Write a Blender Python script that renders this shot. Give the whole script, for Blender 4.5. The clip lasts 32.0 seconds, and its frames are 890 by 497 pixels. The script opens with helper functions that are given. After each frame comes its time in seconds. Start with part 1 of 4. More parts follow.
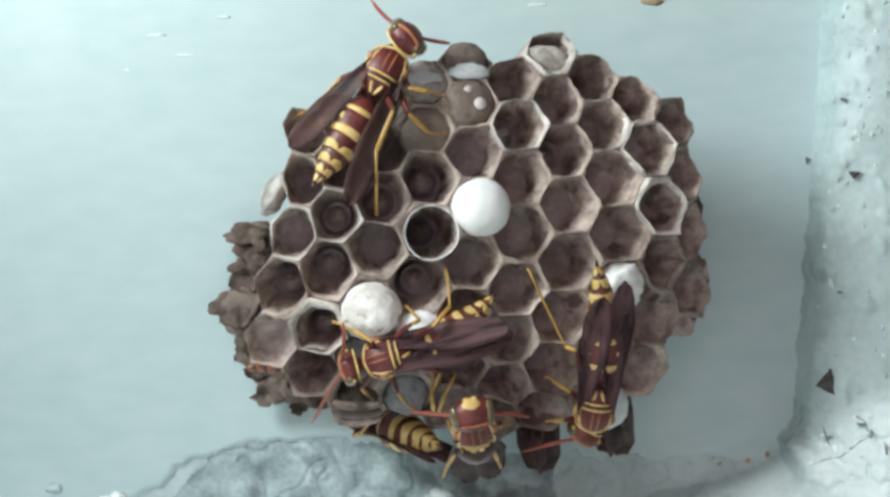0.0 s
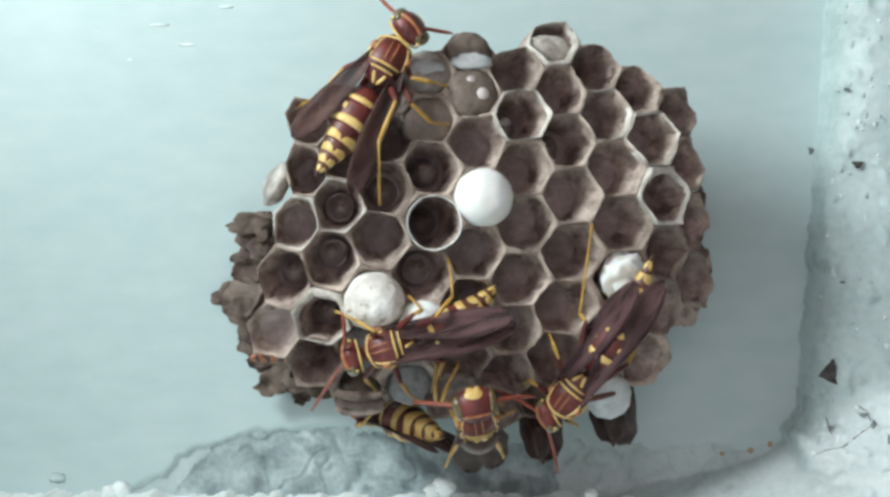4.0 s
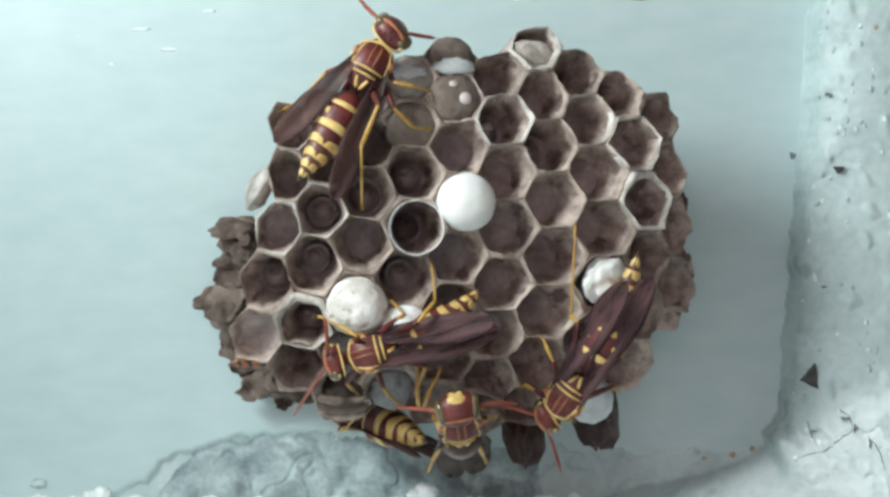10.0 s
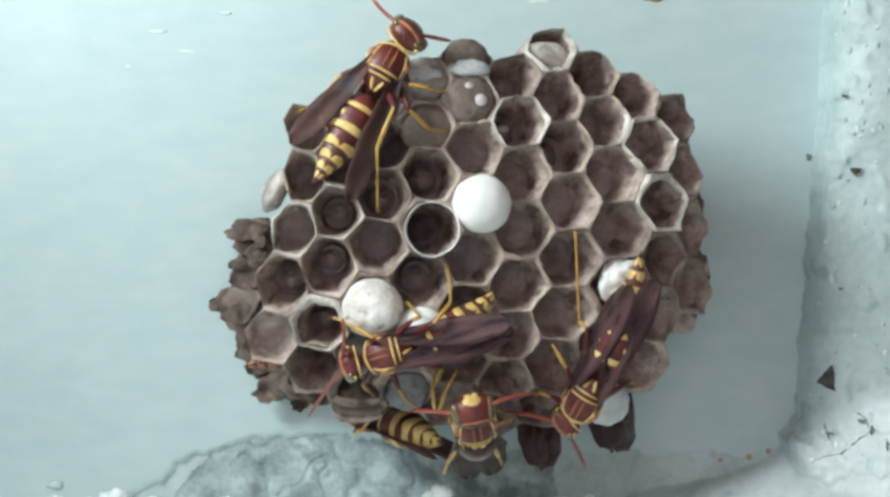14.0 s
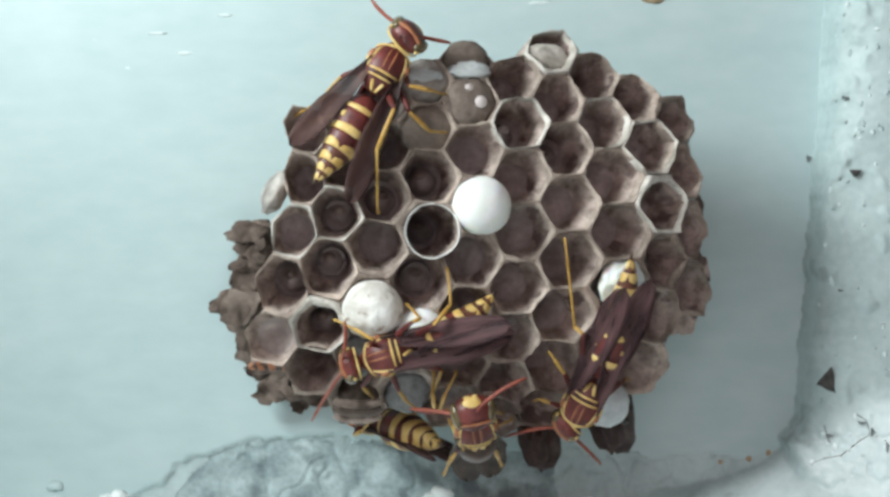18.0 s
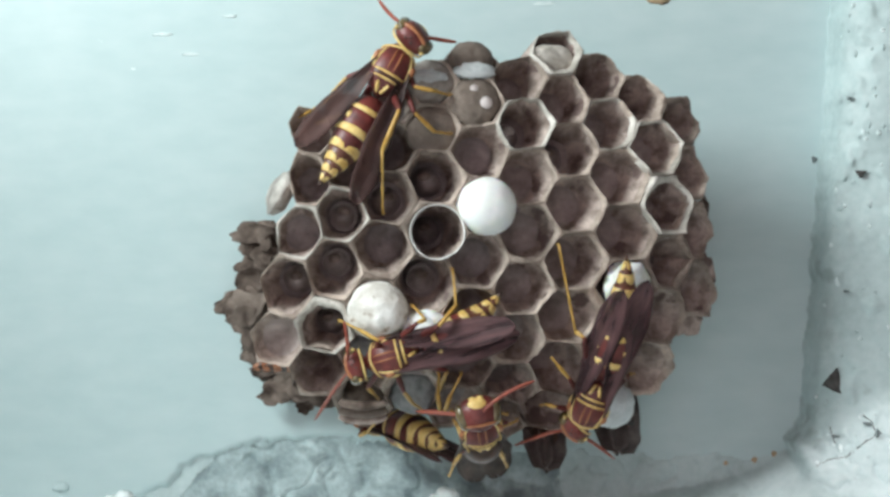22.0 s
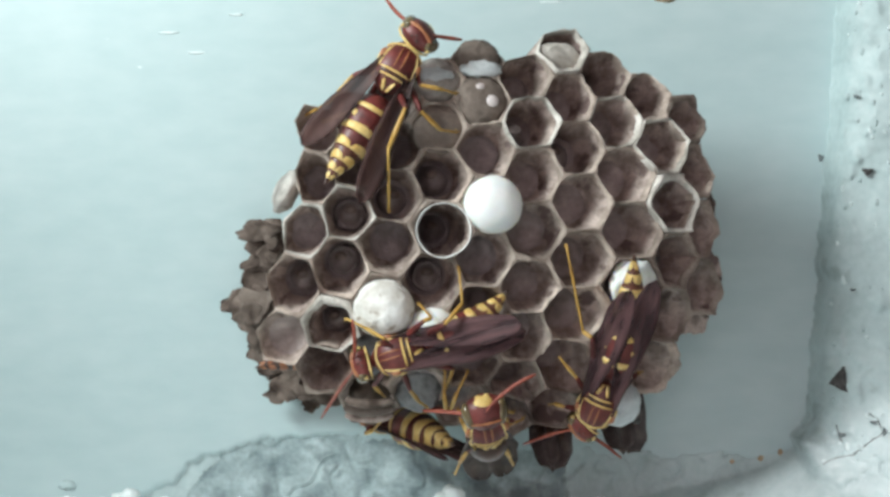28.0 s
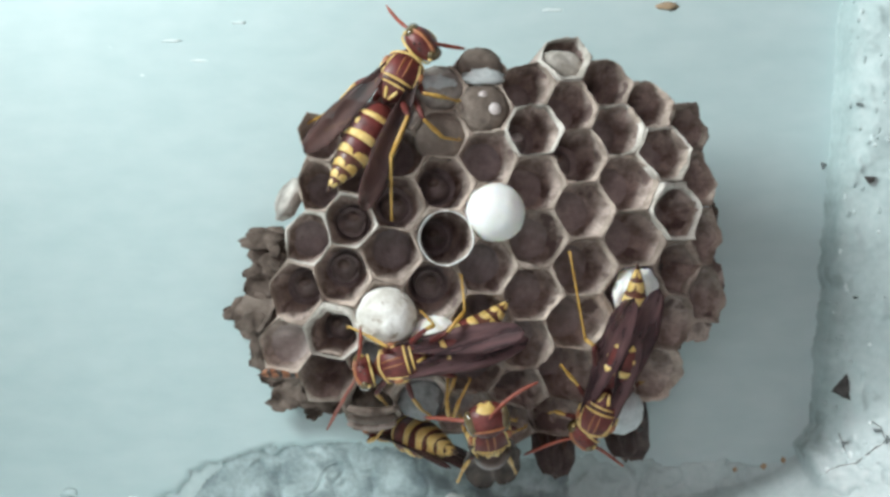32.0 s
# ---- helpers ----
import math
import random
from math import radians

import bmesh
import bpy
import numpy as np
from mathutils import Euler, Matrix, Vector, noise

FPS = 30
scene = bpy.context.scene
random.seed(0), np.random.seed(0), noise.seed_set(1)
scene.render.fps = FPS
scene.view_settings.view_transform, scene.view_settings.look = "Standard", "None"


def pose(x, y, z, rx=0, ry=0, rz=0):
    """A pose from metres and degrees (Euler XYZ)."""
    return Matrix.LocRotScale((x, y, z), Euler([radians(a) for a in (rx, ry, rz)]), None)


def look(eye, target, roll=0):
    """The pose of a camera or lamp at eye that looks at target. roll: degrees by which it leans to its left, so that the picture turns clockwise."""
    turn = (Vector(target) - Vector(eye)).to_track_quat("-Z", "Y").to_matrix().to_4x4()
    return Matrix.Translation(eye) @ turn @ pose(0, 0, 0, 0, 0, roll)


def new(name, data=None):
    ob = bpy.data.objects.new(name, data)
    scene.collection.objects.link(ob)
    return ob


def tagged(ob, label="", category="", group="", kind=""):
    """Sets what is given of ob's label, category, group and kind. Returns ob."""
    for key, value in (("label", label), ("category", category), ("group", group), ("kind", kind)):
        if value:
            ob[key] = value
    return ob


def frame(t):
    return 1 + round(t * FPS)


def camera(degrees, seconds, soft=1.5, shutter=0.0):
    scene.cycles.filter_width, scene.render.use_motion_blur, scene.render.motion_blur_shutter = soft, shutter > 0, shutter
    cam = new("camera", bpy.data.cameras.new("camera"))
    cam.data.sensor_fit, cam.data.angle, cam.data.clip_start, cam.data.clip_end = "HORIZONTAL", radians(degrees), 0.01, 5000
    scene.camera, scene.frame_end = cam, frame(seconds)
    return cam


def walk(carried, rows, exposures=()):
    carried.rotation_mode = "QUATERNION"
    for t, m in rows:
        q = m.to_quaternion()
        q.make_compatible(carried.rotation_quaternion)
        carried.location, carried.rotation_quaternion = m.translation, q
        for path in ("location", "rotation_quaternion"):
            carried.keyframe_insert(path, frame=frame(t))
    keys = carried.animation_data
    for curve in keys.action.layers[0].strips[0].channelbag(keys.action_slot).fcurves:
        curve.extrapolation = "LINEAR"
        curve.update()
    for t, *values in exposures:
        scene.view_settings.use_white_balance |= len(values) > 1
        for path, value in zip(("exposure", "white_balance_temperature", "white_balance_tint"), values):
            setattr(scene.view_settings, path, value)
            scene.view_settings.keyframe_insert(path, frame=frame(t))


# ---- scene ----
FOV = 32.0
cam = camera(FOV, 32.0, soft=3.0)
MM = 0.001
EYE = Vector((0.0, -0.194, 1.5))
FACE = 0.164                      # from the eye to the face of the comb
STEP = FACE * math.tan(radians(FOV / 2)) / 784


def at(u, v, back=0.0):
    """A place: u across and v down on the comb's face, back in mm behind that face, along the line of sight."""
    k = (FACE + back * MM) / FACE
    return EYE + Vector(((u - 784) * STEP * k, FACE * k, (438 - v) * STEP * k))


def sway(dx, dy):
    """The camera's pose when the view has drifted by that many steps."""
    return pose(*EYE, 90 + math.degrees(math.atan(dy * STEP / FACE)), 0, math.degrees(math.atan(dx * STEP / FACE)))


walk(cam, [(t, sway(dx, dy)) for t, dx, dy in (
    (0, 16.8, 4.6), (0.5, 16.1, -4.6), (1, 22.9, -15.3), (1.5, 26, -18.4), (2, 26, -21.4), (2.5, 29.1, -19.9), (3, 26, -14.5), (3.5, 21.4, -13.8), 
    (5.5, 30.6, -1.5), (6, 35.2, 3.1), (6.5, 27.5, -3.1), (7, -10.7, -16.9), (7.5, -24.5, -13.8), (8, -12.3, -1.5), (8.5, -9.2, -1.6), 
    (9, 0, 0), (9.5, 1.5, 12.3), (10, -9.2, -4.6), (10.5, -10.7, 0), (11, -7.7, 3.1), (11.5, -6.2, 4.6), (12, -9.2, 3.1), (12.5, 6.1, -6.1), 
    (13, 9.2, 1.5), (13.5, 12.2, 1.5), (14, 18.4, -1.6), (14.5, 13.7, -7.6), (16.5, 16.8, 6.1), (17, 16.9, 9.2), (17.5, 13.8, 3), (18, 18.3, 1.5), 
    (18.5, 21.4, 10.7), (19, 30.6, 12.3), (19.5, 24.5, 10.7), (20, 18.3, 4.6), (20.5, 19.9, 4.6), (21, 29.1, 6.1), (21.5, 29.1, 3), 
    (22, 27.5, 3.1), (22.5, 26, -1.6), (23, 16.8, -3), (23.5, 29.1, 3.1), (24, 27.5, 9.2), (24.5, 32.1, 6.1), (25, 36.7, 0), (25.5, 36.7, -1.5), 
    (27.5, 27.5, -3.1), (28, 38.3, 0), (28.5, 38.2, 3), (29, 38.2, 0), (29.5, 39.8, 0), (30, 41.3, 1.5), (30.5, 44.4, 12.3), (31, 42.9, 10.7), 
    (31.5, 47.5, 13.8), (32, 42.8, 13.8), 
)], exposures=[(0.0, -0.13, 6500, 16), (32.0, -0.13, 6500, 16)])

# ---- world, sun ----
world = bpy.data.worlds.new("world")
scene.world = world
world.use_nodes = True
wn = world.node_tree
sky = wn.nodes.new("ShaderNodeTexSky")
sky.sky_type = "NISHITA"
sky.sun_disc = False
sky.sun_elevation, sky.sun_rotation = radians(26.4), radians(188)
wn.nodes["Background"].inputs["Strength"].default_value = 0.112
haze = wn.nodes.new("ShaderNodeHueSaturation")            # a hazy, nearly colourless sky
haze.inputs["Saturation"].default_value = 0.15
warm = wn.nodes.new("ShaderNodeMix")
warm.data_type, warm.blend_type = "RGBA", "MULTIPLY"
warm.inputs[0].default_value, warm.inputs[7].default_value = 1.0, (1.0, 0.88, 0.9, 1)
wn.links.new(sky.outputs[0], haze.inputs["Color"])
wn.links.new(haze.outputs[0], warm.inputs[6])
wn.links.new(warm.outputs[2], wn.nodes["Background"].inputs["Color"])
sun_data = bpy.data.lights.new("sun", "SUN")
sun_data.energy, sun_data.angle, sun_data.color = 2.3, radians(0.6), (1.0, 0.98, 0.95)
sun = new("sun", sun_data)
sun.matrix_world = look(Vector((-0.12, -0.86, 0.425)) * 5 + EYE, EYE)      # falls on the sill, not on the nest


# unseen area lamp added as key light, in a hole of an added board
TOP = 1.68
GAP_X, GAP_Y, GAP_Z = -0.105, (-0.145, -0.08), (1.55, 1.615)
key_data = bpy.data.lights.new("added_key_light", "AREA")
key_data.shape, key_data.size, key_data.size_y = "RECTANGLE", 0.06, 0.06
key_data.energy, key_data.color = 0.435, (0.87, 1.0, 0.96)
key_lamp = new("added_key_light", key_data)
key_mid = Vector((GAP_X - 0.004, sum(GAP_Y) / 2, sum(GAP_Z) / 2))
key_lamp.matrix_world = look(key_mid, key_mid + Vector((0.75, 0.6, 0.04)))


# ---- materials ----
def material(name, a, b, scale=400.0, rough=0.6, bump=0.0, fine=2500.0, spec=0.5, alpha=1.0, vary=0.0, stretch=(1, 1, 1),
             stain=None, stain_scale=120.0, stain_at=0.62, coat=0.0, sub=0.0, local=False, grain=0.35):
    """Two colours mixed by noise at one scale, grain at a finer one, stains with a shape of their own."""
    m = bpy.data.materials.new(name)
    m.use_nodes = True
    nt = m.node_tree
    N, L = nt.nodes, nt.links
    bs = N["Principled BSDF"]
    co = N.new("ShaderNodeTexCoord")
    mp = N.new("ShaderNodeMapping")
    mp.inputs["Scale"].default_value = stretch
    if local:
        L.new(co.outputs["Object"], mp.inputs["Vector"])
    else:
        geo = N.new("ShaderNodeNewGeometry")
        L.new(geo.outputs["Position"], mp.inputs["Vector"])
    n1 = N.new("ShaderNodeTexNoise")
    n1.inputs["Scale"].default_value, n1.inputs["Detail"].default_value = scale, 5
    n2 = N.new("ShaderNodeTexNoise")
    n2.inputs["Scale"].default_value, n2.inputs["Detail"].default_value = fine, 3
    for n in (n1, n2):
        L.new(mp.outputs[0], n.inputs["Vector"])
    ramp = N.new("ShaderNodeValToRGB")
    ramp.color_ramp.elements[0].position, ramp.color_ramp.elements[1].position = 0.36, 0.64
    ramp.color_ramp.elements[0].color, ramp.color_ramp.elements[1].color = (*a, 1), (*b, 1)
    L.new(n1.outputs[0], ramp.inputs[0])
    out = ramp.outputs[0]
    gr = N.new("ShaderNodeMix")
    gr.data_type, gr.blend_type = "RGBA", "OVERLAY"
    gr.inputs[0].default_value = grain
    L.new(out, gr.inputs[6])
    L.new(n2.outputs[0], gr.inputs[7])
    out = gr.outputs[2]
    if stain:
        n3 = N.new("ShaderNodeTexNoise")
        n3.inputs["Scale"].default_value, n3.inputs["Detail"].default_value = stain_scale, 6
        L.new(mp.outputs[0], n3.inputs["Vector"])
        r3 = N.new("ShaderNodeValToRGB")
        r3.color_ramp.elements[0].position, r3.color_ramp.elements[1].position = stain_at, stain_at + 0.08
        L.new(n3.outputs[0], r3.inputs[0])
        mx = N.new("ShaderNodeMix")
        mx.data_type = "RGBA"
        L.new(r3.outputs[0], mx.inputs[0])
        L.new(out, mx.inputs[6])
        mx.inputs[7].default_value = (*stain, 1)
        out = mx.outputs[2]
    if vary:
        oi = N.new("ShaderNodeObjectInfo")
        mr = N.new("ShaderNodeMapRange")
        mr.inputs[3].default_value, mr.inputs[4].default_value = 1 - vary, 1 + vary
        L.new(oi.outputs["Random"], mr.inputs[0])
        hs = N.new("ShaderNodeHueSaturation")
        L.new(mr.outputs[0], hs.inputs["Value"])
        L.new(out, hs.inputs["Color"])
        out = hs.outputs[0]
    L.new(out, bs.inputs["Base Color"])
    bs.inputs["Roughness"].default_value = rough
    bs.inputs["Specular IOR Level"].default_value = spec
    bs.inputs["Coat Weight"].default_value = coat
    bs.inputs["Coat Roughness"].default_value = 0.25
    if sub:
        bs.inputs["Subsurface Weight"].default_value = sub
        bs.inputs["Subsurface Radius"].default_value = (0.0012, 0.0009, 0.0006)
    if alpha < 1:
        bs.inputs["Alpha"].default_value = alpha
    if bump:
        ad = N.new("ShaderNodeMath")
        ad.operation = "MULTIPLY_ADD"
        ad.inputs[1].default_value = 0.4
        L.new(n2.outputs[0], ad.inputs[0])
        L.new(n1.outputs[0], ad.inputs[2])
        bp = N.new("ShaderNodeBump")
        bp.inputs["Strength"].default_value = 1.0
        bp.inputs["Distance"].default_value = bump * MM
        L.new(ad.outputs[0], bp.inputs["Height"])
        L.new(bp.outputs[0], bs.inputs["Normal"])
    return m


M_WALL = material("glossy pale blue paint", (0.470, 0.610, 0.622), (0.500, 0.632, 0.645), 55, 0.44, 0.05, 420, stretch=(0.4, 1, 1),
                  stain=(0.43, 0.54, 0.545), stain_scale=300, stain_at=0.75, grain=0.13)
M_FRAME = material("lumpy weathered blue paint", (0.43, 0.54, 0.547), (0.52, 0.64, 0.647), 170, 0.5, 0.1, 1100,
                   stain=(0.36, 0.455, 0.46), stain_scale=200, stain_at=0.60, grain=0.2)
M_FLAKE = material("darker mottled grey-blue", (0.22, 0.29, 0.305), (0.50, 0.62, 0.63), 230, 0.8, 0.3, 1500, stain=(0.17, 0.215, 0.225), stain_scale=150, stain_at=0.56)
M_RUST = material("orange rust speck", (0.42, 0.30, 0.19), (0.5, 0.38, 0.26), 900, 0.8)
M_CHIP = material("dark grey mark", (0.045, 0.043, 0.042), (0.09, 0.087, 0.084), 900, 0.9)
M_SCAR = material("worn grey paint scar", (0.12, 0.145, 0.15), (0.2, 0.235, 0.24), 900, 0.9)
M_WHITE = material("white for the sunlit lip and glints", (0.8, 0.9, 0.9), (0.86, 0.93, 0.93), 900, 0.3)
M_BRIGHT = material("pale paint for glints and lumps", (0.68, 0.80, 0.805), (0.76, 0.86, 0.865), 900, 0.25)
M_GROUND = material("pale concrete", (0.26, 0.265, 0.27), (0.34, 0.345, 0.35), 6, 0.9, 2, 90)
# Tones of the added boards, chosen dark and warm to limit bounced light.
M_BAFFLE_DARK = material("dark brown baffle", (0.085, 0.08, 0.075), (0.14, 0.135, 0.125), 30, 0.8, 0.4, 300, stretch=(1, 1, 0.15))
M_BAFFLE = material("brown-grey baffle", (0.24, 0.205, 0.18), (0.31, 0.265, 0.235), 30, 0.7, 0.3, 300)
M_HOUSE = material("painted wall board", (0.42, 0.46, 0.46), (0.48, 0.52, 0.52), 12, 0.5, 0.3, 200)

M_PAPER = material("grey wood-pulp paper", (0.265, 0.208, 0.183), (0.55, 0.45, 0.405), 380, 0.92, 0.35, 1600, spec=0.12, vary=0.07,
                   stretch=(1.8, 0.35, 1.8), stain=(0.18, 0.13, 0.12), stain_scale=240, stain_at=0.55)
# Darker cell bottoms: shade of the depth, and dark contents, put into colour.
M_PIT = material("cell bottom with shade in colour", (0.235, 0.2, 0.197), (0.40, 0.35, 0.345), 330, 0.5, 0.4, 1500, spec=0.4, vary=0.2)
M_PIT_LIGHT = material("cell bottom with lighter shade in colour", (0.25, 0.207, 0.196), (0.42, 0.358, 0.34), 330, 0.85, 0.4, 1500, spec=0.15, vary=0.2)
M_RIM = material("pale chewed paper edge", (0.27, 0.215, 0.185), (0.52, 0.435, 0.375), 420, 0.9, 0.25, 2400, spec=0.15, vary=0.3)
M_RIM_PALE = material("whitish new paper edge", (0.38, 0.35, 0.31), (0.72, 0.68, 0.63), 380, 0.9, 0.25, 2400, spec=0.15)
M_FRESH = material("fresh white silk edge", (0.8, 0.81, 0.8), (0.9, 0.9, 0.89), 900, 0.8, 0.06, 3000)
M_OLD = material("dry brown old nest paper", (0.055, 0.04, 0.033), (0.22, 0.175, 0.15), 420, 0.95, 0.25, 1700, spec=0.1, vary=0.2)
M_SILK = material("clean white silk", (0.86, 0.89, 0.88), (0.92, 0.94, 0.93), 500, 0.75, 0.05, 2500, sub=0.4)
M_SILK_DIRTY = material("soiled white silk", (0.64, 0.61, 0.56), (0.93, 0.92, 0.89), 520, 0.8, 0.3, 1800,
                        stain=(0.36, 0.29, 0.22), stain_scale=650, stain_at=0.585)
M_SILK_GREY = material("grey papery cap", (0.12, 0.092, 0.076), (0.25, 0.2, 0.168), 300, 0.8, 0.35, 1600)
M_SILK_PALE = material("pale grey cap", (0.24, 0.21, 0.19), (0.62, 0.59, 0.55), 330, 0.75, 0.08, 2200)
M_CAP_PALE = material("bluish white silk", (0.50, 0.54, 0.55), (0.68, 0.72, 0.73), 330, 0.75, 0.1, 2200)
M_BULGE = material("bluish grey silk", (0.13, 0.132, 0.136), (0.27, 0.275, 0.28), 330, 0.7, 0.2, 2200)
M_DOT = material("pinkish white dot", (0.52, 0.46, 0.45), (0.6, 0.54, 0.53), 900, 0.6)
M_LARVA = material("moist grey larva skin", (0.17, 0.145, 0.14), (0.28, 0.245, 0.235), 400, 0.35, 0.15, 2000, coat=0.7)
M_LARVA_HEAD = material("dark larva head", (0.11, 0.08, 0.07), (0.22, 0.17, 0.15), 600, 0.3, coat=0.5)
M_EGG = material("pale young larva", (0.5, 0.48, 0.46), (0.62, 0.6, 0.58), 700, 0.45)

M_RED = material("maroon cuticle", (0.075, 0.013, 0.012), (0.17, 0.03, 0.025), 500, 0.48, 0.06, 2400, coat=0.08, local=True)
M_DARK = material("dark brown cuticle", (0.035, 0.016, 0.012), (0.075, 0.03, 0.018), 500, 0.4, 0.03, 3000, coat=0.2, local=True)
M_BROWN = material("red-brown cuticle", (0.085, 0.026, 0.016), (0.16, 0.055, 0.03), 500, 0.45, 0.05, 3000, coat=0.1, local=True)
M_RUSTY = material("orange-brown cuticle", (0.28, 0.095, 0.04), (0.4, 0.16, 0.07), 700, 0.42, 0.02, 3000, local=True)
M_YELLOW = material("yellow cuticle", (0.64, 0.42, 0.12), (0.75, 0.56, 0.22), 700, 0.45, 0.02, 3000, local=True)
M_EYE = material("olive compound eye", (0.085, 0.06, 0.028), (0.16, 0.115, 0.05), 800, 0.25, 0.0, 6000, coat=0.5, local=True)
M_ANT = material("reddish antenna", (0.22, 0.045, 0.03), (0.34, 0.08, 0.045), 900, 0.5, local=True)
M_LEG = material("amber leg", (0.44, 0.24, 0.045), (0.6, 0.38, 0.1), 500, 0.42, local=True)
M_WING = material("smoky brown wing", (0.036, 0.016, 0.019), (0.135, 0.068, 0.071), 620, 0.6, 0.12, 1800, spec=0.25, alpha=0.84, local=True,
                  stretch=(0.3, 1.5, 1))
M_WING_PALE = material("smoky grey wing", (0.075, 0.06, 0.058), (0.19, 0.155, 0.145), 420, 0.6, 0.1, 1800, spec=0.3, alpha=0.9, local=True)
M_WING_DIM = material("dull brown wing", (0.035, 0.024, 0.02), (0.085, 0.06, 0.05), 420, 0.65, 0.12, 1800, spec=0.2, alpha=0.93, local=True)
M_WING_TOP = material("mauve brown wing", (0.035, 0.018, 0.018), (0.13, 0.07, 0.062), 520, 0.6, 0.12, 1800, spec=0.25, alpha=0.72, local=True, stretch=(0.3, 1.5, 1))
M_VEIN_PALE = material("pale wing fold", (0.15, 0.08, 0.07), (0.24, 0.14, 0.125), 700, 0.5, local=True)
M_VEIN = material("wing vein", (0.03, 0.014, 0.012), (0.05, 0.022, 0.018), 900, 0.5, local=True)


# ---- mesh helpers ----
def mesh_of(name, verts, faces, mat, smooth=True):
    me = bpy.data.meshes.new(name)
    me.from_pydata([tuple(v) for v in verts], [], faces)
    me.materials.append(mat)
    if smooth:
        me.polygons.foreach_set("use_smooth", [True] * len(me.polygons))
    me.validate()
    return me


def part(name, vf, mat, parent, label="", place=None, smooth=True):
    """One mesh under a thing or a part, its points in the parent's space; place: its own pivot there."""
    verts, faces = vf
    if place is not None:
        verts = [Vector(v) - Vector(place) for v in verts]
    ob = new(name, mesh_of(name, verts, faces, mat, smooth))
    ob.parent = parent
    if place is not None:
        ob.matrix_basis = Matrix.Translation(place)
    if label:
        tagged(ob, label)
    return ob


def thing(name, m, label, category, group=""):
    ob = new(name)
    ob.empty_display_size = 0.002
    ob.matrix_basis = m
    return tagged(ob, label, category, group)


def merge(*pieces):
    verts, faces = [], []
    for v, f in pieces:
        k = len(verts)
        verts += list(v)
        faces += [tuple(i + k for i in q) for q in f]
    return verts, faces


def rings(loops, close_start=True, close_end=True):
    """A skin over loops of equal length."""
    n = len(loops[0])
    verts = [p for lp in loops for p in lp]
    faces = []
    for i in range(len(loops) - 1):
        for j in range(n):
            k = (j + 1) % n
            faces.append((i * n + j, i * n + k, (i + 1) * n + k, (i + 1) * n + j))
    if close_start:
        faces.append(tuple(range(n))[::-1])
    if close_end:
        faces.append(tuple(range((len(loops) - 1) * n, len(loops) * n)))
    return verts, faces


def frames(pts, up):
    res = []
    for i, p in enumerate(pts):
        d = (pts[min(i + 1, len(pts) - 1)] - pts[max(i - 1, 0)]).normalized()
        side = up.cross(d)
        side = side.normalized() if side.length > 1e-6 else Vector((0, 1, 0))
        res.append((p, d, side, d.cross(side)))
    return res


def tube(pts, radii, n=10, flat=1.0, up=Vector((0, 0, 1))):
    """A tapered limb along pts; flat: its height over its width."""
    pts = [Vector(p) for p in pts]
    loops = []
    for (p, d, a, b), r in zip(frames(pts, Vector(up)), radii):
        loops.append([p + a * (math.cos(2 * math.pi * j / n) * r) + b * (math.sin(2 * math.pi * j / n) * r * flat) for j in range(n)])
    return rings(loops)


def curve3(a, b, c, n=10):
    a, b, c = Vector(a), Vector(b), Vector(c)
    return [a * (1 - t) ** 2 + b * 2 * t * (1 - t) + c * t * t for t in [i / n for i in range(n + 1)]]


def blob(centre, axes, turn=None, n=18, m=12, rough=0.0, seed=0.0, freq=1.0, power=1.0):
    """An egg-shaped lump with an uneven skin."""
    turn = turn or Matrix.Identity(3)
    centre = Vector(centre)
    loops = []
    for i in range(m + 1):
        ph = math.pi * (i + 0.02) / (m + 0.04)
        lp = []
        for j in range(n):
            th = 2 * math.pi * j / n
            d = Vector((math.cos(ph), math.sin(ph) ** power * math.cos(th), math.sin(ph) ** power * math.sin(th)))
            k = 1 + rough * noise.noise(d * 2.2 * freq + Vector((seed, seed * 1.7, 3.1)))
            lp.append(centre + turn @ Vector((d.x * axes[0] * k, d.y * axes[1] * k, d.z * axes[2] * k)))
        loops.append(lp)
    return rings(loops)


def scaled(vf, k=MM):
    return [Vector(v) * k for v in vf[0]], vf[1]


# ---- the wall and its frame ----
WALL_BACK = 30.0
wall_y = at(784, 438, WALL_BACK).y


def box(x0, x1, y0, y1, z0, z1):
    v = [(x, y, z) for x in (x0, x1) for y in (y0, y1) for z in (z0, z1)]
    return v, [(0, 1, 3, 2), (4, 6, 7, 5), (0, 4, 5, 1), (2, 3, 7, 6), (0, 2, 6, 4), (1, 5, 7, 3)]


def wall_xz(u, v):
    p = at(u, v, WALL_BACK)
    return p.x, p.z


def sheet(xs, zs, height, keep=lambda x, z: True):
    """A painted surface over the wall's plane; height in metres towards the open side."""
    idx, verts, faces = {}, [], []
    hs = [[height(x, z) for z in zs] for x in xs]
    for i in range(len(xs) - 1):
        for j in range(len(zs) - 1):
            if not keep(xs[i], zs[j]):
                continue
            q = []
            for a, b in ((i, j), (i + 1, j), (i + 1, j + 1), (i, j + 1)):
                if (a, b) not in idx:
                    idx[a, b] = len(verts)
                    verts.append((xs[a], wall_y - hs[a][b], zs[b]))
                q.append(idx[a, b])
            faces.append(tuple(q))
    return verts, faces


